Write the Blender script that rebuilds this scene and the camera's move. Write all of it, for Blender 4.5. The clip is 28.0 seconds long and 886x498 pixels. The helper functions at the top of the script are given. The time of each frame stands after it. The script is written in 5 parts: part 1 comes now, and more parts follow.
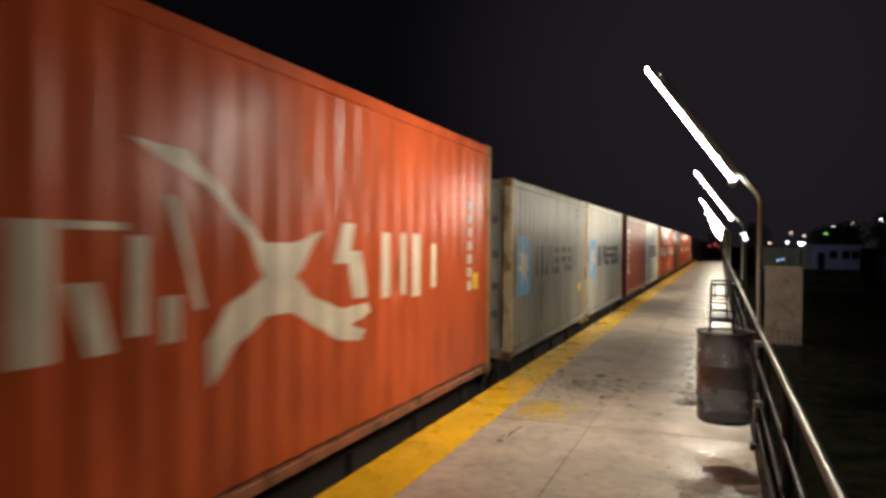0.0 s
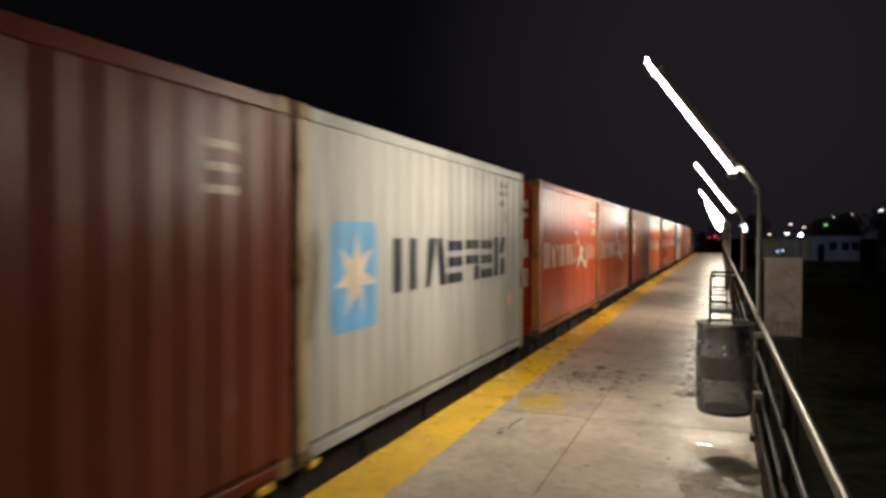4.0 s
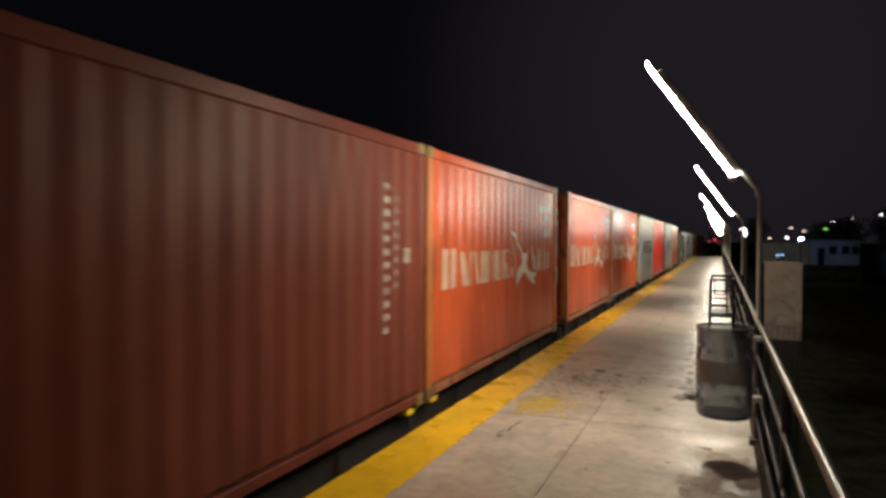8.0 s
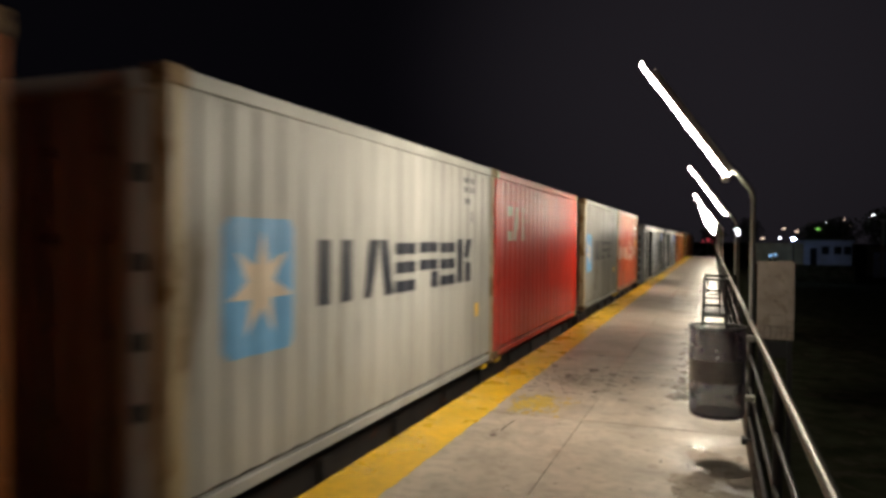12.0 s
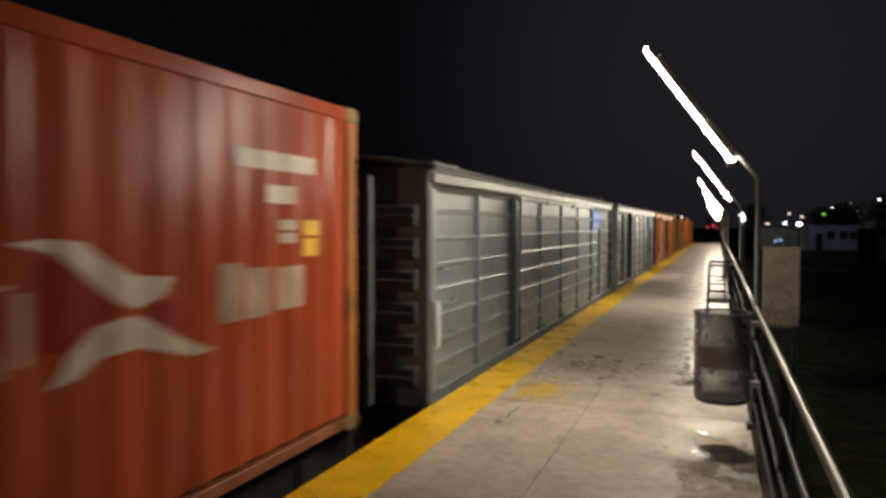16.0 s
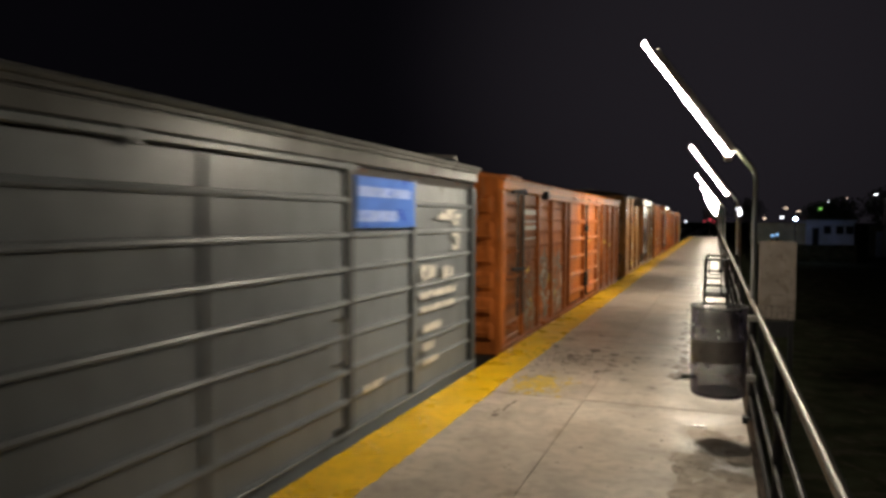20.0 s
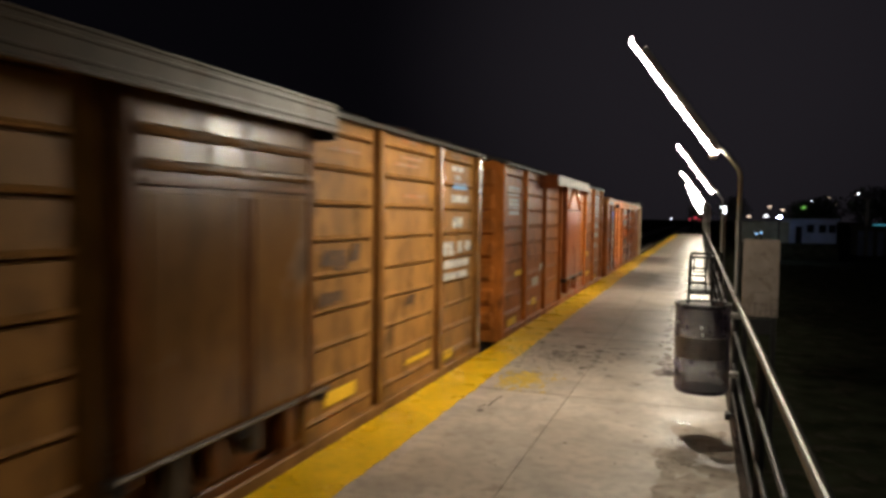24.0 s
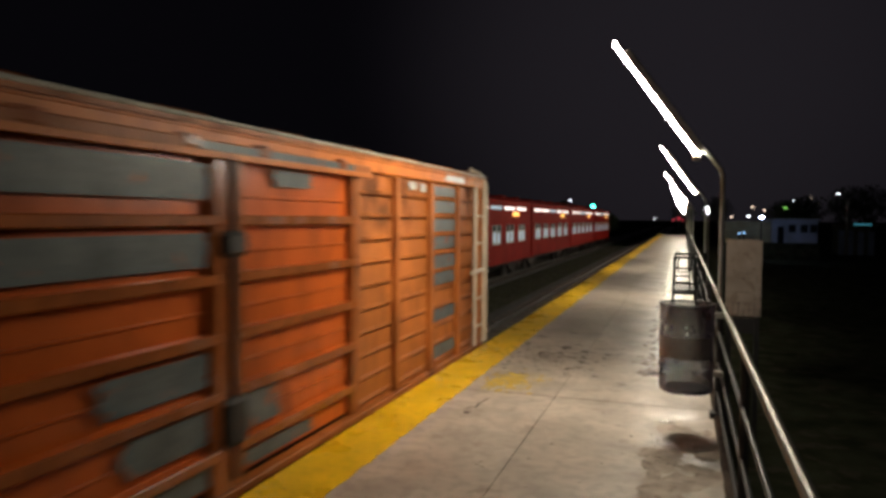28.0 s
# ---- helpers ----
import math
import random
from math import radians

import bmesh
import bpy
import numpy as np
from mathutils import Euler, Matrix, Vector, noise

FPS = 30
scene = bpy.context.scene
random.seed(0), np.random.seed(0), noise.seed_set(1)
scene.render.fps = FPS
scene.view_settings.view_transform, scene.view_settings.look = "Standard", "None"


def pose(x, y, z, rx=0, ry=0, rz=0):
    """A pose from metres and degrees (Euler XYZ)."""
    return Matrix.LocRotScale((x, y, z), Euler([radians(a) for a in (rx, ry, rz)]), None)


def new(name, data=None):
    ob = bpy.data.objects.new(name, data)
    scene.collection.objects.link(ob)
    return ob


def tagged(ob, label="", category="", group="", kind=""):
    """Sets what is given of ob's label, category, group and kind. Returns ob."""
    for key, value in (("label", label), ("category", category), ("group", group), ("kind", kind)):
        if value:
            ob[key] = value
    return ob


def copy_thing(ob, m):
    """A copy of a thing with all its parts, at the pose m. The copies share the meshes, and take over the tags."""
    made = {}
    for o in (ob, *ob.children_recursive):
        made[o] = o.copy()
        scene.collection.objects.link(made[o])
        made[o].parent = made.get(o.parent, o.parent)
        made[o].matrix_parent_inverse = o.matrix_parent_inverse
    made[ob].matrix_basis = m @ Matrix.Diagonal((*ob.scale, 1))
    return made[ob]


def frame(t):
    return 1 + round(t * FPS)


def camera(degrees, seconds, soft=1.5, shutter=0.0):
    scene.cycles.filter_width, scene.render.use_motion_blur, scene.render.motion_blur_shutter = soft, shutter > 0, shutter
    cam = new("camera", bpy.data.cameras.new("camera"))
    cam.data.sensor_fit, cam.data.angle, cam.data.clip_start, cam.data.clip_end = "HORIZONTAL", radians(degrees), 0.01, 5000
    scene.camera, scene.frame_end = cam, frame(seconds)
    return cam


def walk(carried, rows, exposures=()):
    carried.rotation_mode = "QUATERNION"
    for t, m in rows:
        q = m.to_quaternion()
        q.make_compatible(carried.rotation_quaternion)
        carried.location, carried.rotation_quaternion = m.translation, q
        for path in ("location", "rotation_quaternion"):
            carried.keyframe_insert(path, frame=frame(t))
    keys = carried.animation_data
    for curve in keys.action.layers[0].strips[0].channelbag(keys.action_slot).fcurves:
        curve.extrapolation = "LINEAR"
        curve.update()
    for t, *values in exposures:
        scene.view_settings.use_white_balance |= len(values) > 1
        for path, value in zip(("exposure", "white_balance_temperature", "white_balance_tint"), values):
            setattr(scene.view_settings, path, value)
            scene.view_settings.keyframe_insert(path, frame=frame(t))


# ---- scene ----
# ---- camera ----
YAW = [(0, 21.51, -.44, -.37), (.5, 21.48, -.62, -.42), (1, 21.18, -.45, -.23), (1.5, 21.09, -.24, .07), (2, 21.42, -.61, -.17),
       (2.5, 21.31, -1.13, -.15), (4.5, 21.54, -.91, -.17), (5, 21.6, -.69, -.17), (5.5, 21.95, -.58, -.09), (6, 21.84, -.84, -.45),
       (6.5, 21.53, -.95, -.12), (7, 21.47, -.76, -.18), (7.5, 21.7, -.47, .01), (8, 21.5, -.83, -.39)]
YAW += [(8.5, 21.54, -1.15, -.26), (9, 21.36, -.97, -.31), (9.5, 21.54, -1.1, -.31), (10, 21.35, -1.47, -.42), (10.5, 21.37, -1.34, -.26),
        (11, 21.42, -1.05, -.54), (11.5, 21.73, -1.05, -.45), (12, 21.02, -.89, -.54), (12.5, 20.9, -1.09, -.5), (14.5, 20.56, -.89, -.42),
        (15, 20.71, -.67, -.18), (15.5, 21.18, -1.34, -.04), (16, 21.36, -1.88, -.11), (16.5, 21.56, -2.15, -.21)]
YAW += [(17, 21.49, -2.0, -.03), (17.5, 21.64, -2.03, .07), (18, 21.36, -2.08, -.25), (18.5, 21.4, -2.38, -.1), (19, 21.18, -1.75, -.29),
        (19.5, 21.33, -2.08, -.1), (20, 21.14, -2.41, -.28), (20.5, 21.09, -2.36, -.18), (21, 21.1, -1.88, -.22), (21.5, 21.33, -1.97, -.27)]
YAW += [(23.5, 20.33, -2.42, -.38), (24, 20.07, -2.76, -.77), (24.5, 19.86, -2.73, -.37), (25, 19.53, -2.37, -.18), (25.5, 19.79, -2.08, -.24),
        (26, 19.61, -2.65, -.36), (26.5, 19.29, -2.79, -.24), (27, 18.93, -2.78, -.25), (27.5, 19.07, -2.55, -.02), (28, 18.88, -2.58, -.44)]
EYE = 1.70  # metres above the platform
cam = camera(64.51, 28.0, soft=3.4, shutter=0.64)
walk(cam, [(t, pose(0, 0, EYE, 90 + pitch, roll, yaw)) for t, yaw, pitch, roll in YAW])

# distance run by the goods train since the start, second by second
RUN = [(0, 0), (1, 6.2), (2, 12.4), (3, 18.6), (4, 24.75), (5, 30.95), (6, 36.85), (7, 42.8), (8, 48.75), (9, 54.7), (10, 60.7), (11, 66.5),
       (12, 72.4), (13, 78.25), (14, 84.0), (15, 89.72), (16, 95.7), (17, 101.75), (18, 107.95), (19, 114.1), (20, 120.25), (21, 126.4),
       (22, 132.65), (23, 138.9), (24, 145.05), (25, 150.95), (26, 157.0), (27, 163.15), (28, 169.25)]

# ---- night sky and lamps ----
TUBE_LIGHT = 390.0
world = bpy.data.worlds.new("night")
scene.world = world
world.use_nodes = True
sky = world.node_tree.nodes["Background"]
sky.inputs["Color"].default_value = (0.0028, 0.0025, 0.0036, 1)
sky.inputs["Strength"].default_value = 1.0
# sky brightened towards the platform lamps, in place of their glare
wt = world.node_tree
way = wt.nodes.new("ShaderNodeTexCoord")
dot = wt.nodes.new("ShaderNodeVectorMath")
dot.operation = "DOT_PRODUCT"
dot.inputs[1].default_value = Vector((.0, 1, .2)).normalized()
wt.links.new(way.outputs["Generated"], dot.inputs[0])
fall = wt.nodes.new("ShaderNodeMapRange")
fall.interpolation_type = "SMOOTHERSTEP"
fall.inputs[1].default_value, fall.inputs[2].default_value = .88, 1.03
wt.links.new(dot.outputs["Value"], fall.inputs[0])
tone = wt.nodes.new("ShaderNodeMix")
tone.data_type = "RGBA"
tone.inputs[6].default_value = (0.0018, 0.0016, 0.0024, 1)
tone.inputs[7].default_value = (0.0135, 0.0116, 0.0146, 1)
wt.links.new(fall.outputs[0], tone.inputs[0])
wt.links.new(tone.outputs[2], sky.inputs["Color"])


# ---- materials ----
def material(name, base, rough=.6, metal=0.0, vary=.25, scale=3.0, stain=None, stain_at=.62, streak=1.0, bump=.15, fine=40.0, coat=0.0, tint=0.0, wet=None, grime=0.0, aspect=(1, 1), spec=.5):
    """Paint, concrete or metal: two scales of variation, stains with a colour of their own, fine relief."""
    m = bpy.data.materials.new(name)
    m.use_nodes = True
    nt = m.node_tree
    bsdf = nt.nodes["Principled BSDF"]
    bsdf.inputs["Metallic"].default_value = metal
    bsdf.inputs["Coat Weight"].default_value = coat
    bsdf.inputs["Specular IOR Level"].default_value = spec
    co = nt.nodes.new("ShaderNodeTexCoord")

    def noise_at(s, stretch=1.0, detail=5.0):
        mp = nt.nodes.new("ShaderNodeMapping")
        mp.inputs["Scale"].default_value = (s * aspect[0], s * aspect[1], s * stretch)
        nt.links.new(co.outputs["Object"], mp.inputs["Vector"])
        n = nt.nodes.new("ShaderNodeTexNoise")
        n.inputs["Scale"].default_value = 1.0
        n.inputs["Detail"].default_value = detail
        nt.links.new(mp.outputs["Vector"], n.inputs["Vector"])
        return n.outputs["Fac"]

    def mix(fac, a, b, mode="MIX"):
        x = nt.nodes.new("ShaderNodeMix")
        x.data_type, x.blend_type = "RGBA", mode
        for sock, v in ((x.inputs[0], fac), (x.inputs[6], a), (x.inputs[7], b)):
            if hasattr(v, "is_linked"):
                nt.links.new(v, sock)
            else:
                sock.default_value = v
        return x.outputs[2]

    def ramp(fac, lo, hi, a=0.0, b=1.0):
        r = nt.nodes.new("ShaderNodeMapRange")
        for i, v in enumerate((lo, hi, a, b)):
            r.inputs[i + 1].default_value = v
        nt.links.new(fac, r.inputs[0])
        return r.outputs[0]

    big, small = noise_at(scale, streak), noise_at(fine)
    dark = tuple(c * (1 - vary) for c in base[:3]) + (1,)
    light = tuple(min(1, c * (1 + .5 * vary)) for c in base[:3]) + (1,)
    col = mix(ramp(big, .3, .7), dark, light)
    col = mix(ramp(small, .35, .65, 0, .35 * vary + .05), col, dark)
    if grime:
        col = mix(ramp(noise_at(scale * 5, streak, 9.0), .46, .64, 0, grime), col, tuple(c * .35 for c in base[:3]) + (1,))
    if tint:
        info = nt.nodes.new("ShaderNodeObjectInfo")
        col = mix(ramp(info.outputs["Random"], 0, 1, 0, tint), col, dark)
    if stain:
        s = noise_at(scale * 1.7, streak, 8.0)
        f = ramp(s, stain_at, stain_at + .09)
        col = mix(f, col, stain)
        rr = ramp(f, 0, 1, rough, .85)
    else:
        rr = ramp(big, .3, .7, max(.03, rough - .08), min(1, rough + .08))
    if wet is not None:
        rr = ramp(noise_at(scale * .7, 1.0, 6.0), .42, .6, rough, wet)
    nt.links.new(col, bsdf.inputs["Base Color"])
    nt.links.new(rr, bsdf.inputs["Roughness"])
    if bump:
        b = nt.nodes.new("ShaderNodeBump")
        b.inputs["Strength"].default_value = bump
        b.inputs["Distance"].default_value = .004
        nt.links.new(small, b.inputs["Height"])
        nt.links.new(b.outputs["Normal"], bsdf.inputs["Normal"])
    return m


def glow(name, colour, strength):
    m = bpy.data.materials.new(name)
    m.use_nodes = True
    b = m.node_tree.nodes["Principled BSDF"]
    b.inputs["Base Color"].default_value = colour
    b.inputs["Emission Color"].default_value = colour
    b.inputs["Emission Strength"].default_value = strength
    return m


def mesh_sheet(name, base, gap):
    """Sheet with holes too fine to see singly: the share gap of its area is open."""
    m = material(name, base, .4, .2, .35, 6, tuple(c * .4 for c in base[:3]) + (1,), .6)
    nt = m.node_tree
    bsdf, out = nt.nodes["Principled BSDF"], nt.nodes["Material Output"]
    clear, mixed = nt.nodes.new("ShaderNodeBsdfTransparent"), nt.nodes.new("ShaderNodeMixShader")
    mixed.inputs[0].default_value = gap
    nt.links.new(bsdf.outputs[0], mixed.inputs[1])
    nt.links.new(clear.outputs[0], mixed.inputs[2])
    nt.links.new(mixed.outputs[0], out.inputs["Surface"])
    return m


RUST = (.09, .035, .015, 1)
M = {
    "red": material("red_orange_paint", (.515, .092, .03, 1), .27, 0, .34, .9, RUST, .65, .3, .1, grime=.34, spec=.1),
    "red2": material("dull_red_paint", (.44, .082, .032, 1), .28, 0, .35, .9, RUST, .63, .3, .1, grime=.36, spec=.1),
    "darkred": material("dark_red_field_and_end_shade", (.28, .026, .016, 1), .4, 0, .25, 1, spec=.15),
    "redpatch": material("repainted_red_square", (.4, .05, .016, 1), .4, 0, .25, 1, spec=.2),
    "brown": material("brown_red_paint", (.15, .04, .027, 1), .4, 0, .3, .9, RUST, .66, .35, .1, grime=.2, spec=.05),
    "brown2": material("reddish_brown_paint", (.155, .035, .02, 1), .34, 0, .3, .9, RUST, .68, .35, .1, grime=.2, spec=.14),
    "scarlet": material("scarlet_paint", (.48, .026, .013, 1), .32, 0, .28, .9, RUST, .68, .35, .1, grime=.2, spec=.1),
    "grey": material("light_grey_paint", (.385, .385, .37, 1), .36, 0, .28, .9, (.17, .135, .1, 1), .63, .3, .1, grime=.16, spec=.12),
    "grey2": material("dirty_grey_paint", (.245, .238, .216, 1), .36, 0, .34, .9, (.13, .1, .07, 1), .6, .3, .1, grime=.32, spec=.1),
    "railbrown": material("dirty_brown_rail", (.32, .115, .06, 1), .45, 0, .4, 5, (.12, .06, .035, 1), .55, .4, spec=.15),
    "redpost": material("rust_stained_red_post", (.36, .12, .03, 1), .5, 0, .35, 3, (.17, .08, .025, 1), .55, .5, spec=.25),
    "greypost": material("rust_stained_grey_post", (.34, .27, .17, 1), .5, 0, .4, 3, (.16, .09, .03, 1), .52, .5, spec=.3),
    "rusty": material("rusty_casting", (.22, .14, .06, 1), .65, .2, .5, 6, RUST, .5),
    "white": material("white_marking", (.58, .49, .385, 1), .5, 0, .25, 3, (.3, .18, .12, 1), .7),
    "wordpaint": material("worn_pinkish_white_paint", (.5, .35, .26, 1), .5, 0, .3, 4, (.4, .14, .07, 1), .62, spec=.2),
    "navy": material("dark_blue_marking", (.012, .016, .03, 1), .5, 0, .25, 3),
    "sky": material("pale_blue_marking", (.12, .33, .6, 1), .5, 0, .2, 3, (.3, .3, .28, 1), .7),
    "yellowmark": material("yellow_marking", (.82, .5, .02, 1), .5, 0, .3, 4),
    "boxgrey": material("boxcar_grey_paint", (.158, .17, .182, 1), .34, 0, .26, 1.2, (.09, .075, .06, 1), .68, .4, .12, grime=.25, spec=.22),
    "eavesgrey": material("smooth_grey_eaves", (.1, .098, .094, 1), .33, 0, .3, 1.2, (.05, .04, .033, 1), .62, .4, .1, grime=.4, spec=.14),
    "worn": material("worn_pale_paint", (.42, .39, .33, 1), .55, 0, .4, 6, (.13, .12, .11, 1), .57, grime=.5),
    "overspray": material("thin_grey_overspray", (.33, .2, .12, 1), .55, 0, .4, 9, (.42, .11, .016, 1), .52, spec=.2),
    "overblue": material("thin_blue_overspray", (.16, .2, .34, 1), .5, 0, .3, 8, (.13, .14, .15, 1), .55, spec=.2),
    "tarry": material("dark_tarry_stain", (.1, .055, .03, 1), .6, 0, .4, 8, (.3, .13, .03, 1), .56, spec=.2),
    "boxdark": material("dark_grey_paint_and_shade", (.05, .053, .055, 1), .55, 0, .3, 2, spec=.15),
    "orange": material("boxcar_orange_paint", (.4, .12, .025, 1), .52, 0, .4, 1.2, (.1, .035, .014, 1), .6, .4, .25, 14, grime=.5, spec=.2),
    "orange2": material("bright_orange_paint", (.57, .165, .027, 1), .5, 0, .35, 1.2, (.13, .045, .016, 1), .64, .4, .25, 14, grime=.45, spec=.2),
    "reddoor": material("orange_red_door_paint", (.52, .105, .016, 1), .3, 0, .35, 1.2, (.13, .04, .014, 1), .64, .4, .2, 14, grime=.45, spec=.22),
    "doorband": material("dull_orange_brown_band", (.3, .085, .02, 1), .26, 0, .35, 2.0, (.12, .045, .016, 1), .6, .4, .2, 14, grime=.5, spec=.26),
    "tanstrip": material("dark_reddish_tan_strip", (.15, .055, .015, 1), .3, 0, .35, 2.0, (.08, .035, .013, 1), .6, .4, .2, 12, grime=.5, spec=.16),
    "edgebrown": material("dark_rusty_edge", (.055, .034, .022, 1), .7, .1, .4, 6, (.03, .02, .014, 1), .55, grime=.3, spec=.15),
    "tan": material("weathered_tan_paint", (.34, .158, .04, 1), .5, 0, .45, 1.6, (.1, .05, .015, 1), .63, .5, .3, 12, grime=.7, spec=.2),
    "brownbox": material("orange_brown_paint", (.405, .122, .019, 1), .5, 0, .4, 1.4, (.12, .04, .012, 1), .65, .5, .3, 12, grime=.6, spec=.2),
    "patch": material("grey_patch_paint", (.105, .118, .122, 1), .45, .0, .35, 5, (.3, .08, .02, 1), .62, grime=.4, spec=.2),
    "doorbrown": material("dark_red_brown_door", (.28, .075, .018, 1), .3, 0, .35, 1.4, (.11, .03, .012, 1), .64, .5, .2, 14, grime=.35, spec=.15),
    "tandoor": material("dark_tan_door_paint", (.2, .09, .024, 1), .26, 0, .4, 1.6, (.08, .04, .014, 1), .6, .4, .2, 12, grime=.6, spec=.3),
    "hood": material("dull_hood_sheet", (.098, .073, .052, 1), .4, 0, .4, 4, RUST, .6, .3, grime=.6, spec=.2),
    "labeltext": material("pale_blue_label_text", (.26, .34, .62, 1), .5, 0, .3, 9, (.08, .14, .5, 1), .56, spec=.15),
    "wornwhite": material("worn_white_marking", (.6, .56, .5, 1), .5, 0, .3, 7, (.15, .15, .15, 1), .53, grime=.4),
    "labelblue": material("blue_label", (.045, .13, .46, 1), .5, 0, .2, 4, (.02, .05, .3, 1), .6, spec=.15),
    "roofgrey": material("galvanised_roof", (.2, .19, .17, 1), .45, .4, .3, 3, RUST, .68),
    "iron": material("dark_iron", (.03, .026, .024, 1), .6, .1, .4, 6, RUST, .6, spec=.2),
    "track": material("dull_worn_rail", (.12, .1, .085, 1), .4, .7, .4, 6, RUST, .58),
    "steel": material("worn_steel", (.35, .34, .32, 1), .35, .9, .3, 5),
    "concrete": material("platform_concrete", (.46, .39, .325, 1), .5, 0, .36, 2.2, (.27, .215, .17, 1), .6, 1, .5, 80, 0, .1, .28, .34),
    "yellow": material("yellow_floor_paint", (.82, .49, .01, 1), .4, 0, .22, 2.5, (.36, .25, .11, 1), .68, 1, .3, 50, 0, .08, .24, .2),
    "smear": material("thin_yellow_smear", (.56, .38, .035, 1), .5, 0, .3, 9, (.38, .32, .22, 1), .53),
    "wet": material("wet_film", (.16, .14, .12, 1), .09, 0, .2, 5, bump=.3, fine=45.0),
    "damp": material("damp_concrete", (.4, .335, .285, 1), .2, 0, .3, 9, bump=.35, fine=60.0),
    "dirtshade": material("dirty_shaded_concrete", (.4, .34, .285, 1), .75, 0, .35, 7, (.28, .23, .19, 1), .56, bump=.4, fine=60.0, spec=.12),
    "stain": material("dark_floor_stain", (.085, .065, .05, 1), .6, 0, .4, 14, (.26, .215, .17, 1), .58),
    "wallconcrete": material("rough_concrete", (.2, .18, .155, 1), .85, 0, .35, 2, (.06, .05, .04, 1), .6),
    "galv": material("galvanised_tube", (.2, .185, .16, 1), .45, .85, .3, 8, grime=.3),
    "darkmetal": material("dark_painted_steel", (.03, .03, .032, 1), .5, .1, .3, 8, RUST, .7, spec=.25),
    "bin": mesh_sheet("perforated_bin_sheet", (.12, .09, .15, 1), .32),
    "ballast": material("track_ballast", (.085, .083, .082, 1), .95, 0, .5, 7, (.028, .026, .024, 1), .55, 1, .8, 30, spec=.1),
    "soil": material("dark_grass_soil", (.05, .055, .035, 1), .98, 0, .5, 2, (.07, .06, .045, 1), .55, 1, 1.0, 30, spec=0.0),
    "sleeper": material("old_sleeper", (.11, .09, .075, 1), .85, 0, .4, 6),
    "board": material("pale_notice_board", (.34, .285, .25, 1), .7, 0, .25, 5, (.24, .2, .17, 1), .56),
    "faded": material("faded_print", (.22, .18, .16, 1), .7, 0, .4, 12, (.3, .26, .23, 1), .5),
    "binband": mesh_sheet("scuffed_bin_band", (.27, .24, .23, 1), .25),
    "polepaint": material("grey_painted_pole", (.33, .34, .34, 1), .5, .2, .3, 8),
    "wing": material("green_grey_plaster", (.34, .34, .25, 1), .85, 0, .25, 1.5, (.2, .2, .16, 1), .6),
    "cabinet": material("green_grey_cabinet", (.16, .17, .14, 1), .6, 0, .25, 3),
    # pale plaster with the bluish light on it put into its colour
    "plaster": material("blue_light_tinted_plaster", (.34, .42, .62, 1), .8, 0, .25, 1, (.3, .32, .36, 1), .62),
    "glass": material("dark_window_glass", (.02, .025, .03, 1), .08, 0, .2, 2, bump=0),
    "coach": material("coach_red_paint", (.3, .013, .008, 1), .7, 0, .25, .8, (.2, .02, .015, 1), .7, spec=.08),
    "coachpale": material("coach_pale_trim", (.62, .63, .64, 1), .5, 0, .3, 2),
    "coachlit": glow("dim_lit_coach_window", (.5, .6, .72, 1), .42),
    "bark": material("tree_bark", (.07, .05, .035, 1), .9, 0, .4, 8),
    "leaf": material("dark_foliage", (.045, .075, .03, 1), .6, 0, .4, 3),
    "tube": glow("lamp_tube", (1.0, .89, .70, 1), TUBE_LIGHT),
    "farwhite": glow("far_white_lamp", (.9, .95, 1.0, 1), 6),
    "farwarm": glow("far_warm_lamp", (1.0, .75, .55, 1), 2.2),
    "farblue": glow("far_blue_lamp", (.3, .6, 1.0, 1), 2),
    "cyanlight": glow("dim_cyan_light", (.1, .5, .65, 1), .35),
    "farred": glow("far_red_lamp", (1.0, .1, .15, 1), .6),
    "dimgreen": glow("green_foliage_glow", (.2, .55, .1, 1), 1.6),
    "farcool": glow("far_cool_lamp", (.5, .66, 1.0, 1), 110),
    "fargreen": glow("green_signal_lens", (.05, 1.0, .65, 1), 22),
    "upperstrip": glow("glowing_upper_strip", (1.0, .82, .78, 1), 1.5),
    "litamber": glow("lit_amber_display", (1.0, .45, .1, 1), 2.0),
}


# ---- building blocks ----
def box(bm, x0, x1, y0, y1, z0, z1, bevel=0.0):
    v = bmesh.ops.create_cube(bm, size=1)["verts"]
    for w in v:
        w.co = ((x0 + x1) / 2 + w.co.x * (x1 - x0), (y0 + y1) / 2 + w.co.y * (y1 - y0), (z0 + z1) / 2 + w.co.z * (z1 - z0))
    if bevel:
        es = list({e for w in v for e in w.link_edges})
        bmesh.ops.bevel(bm, geom=es, offset=bevel, segments=1, affect="EDGES")


def rod(bm, a, b, r, seg=10, r2=None):
    a, b = Vector(a), Vector(b)
    d = b - a
    m = Matrix.Translation((a + b) / 2) @ d.to_track_quat("Z", "Y").to_matrix().to_4x4()
    bmesh.ops.create_cone(bm, cap_ends=True, segments=seg, radius1=r, radius2=r if r2 is None else r2, depth=d.length, matrix=m)


def solid(*boxes, bevel=0.0):
    bm = bmesh.new()
    for b in boxes:
        box(bm, *b, bevel=bevel)
    return bm


def tube(points, r, seg=10):
    bm = bmesh.new()
    for a, b in zip(points, points[1:]):
        rod(bm, a, b, r, seg)
    return bm


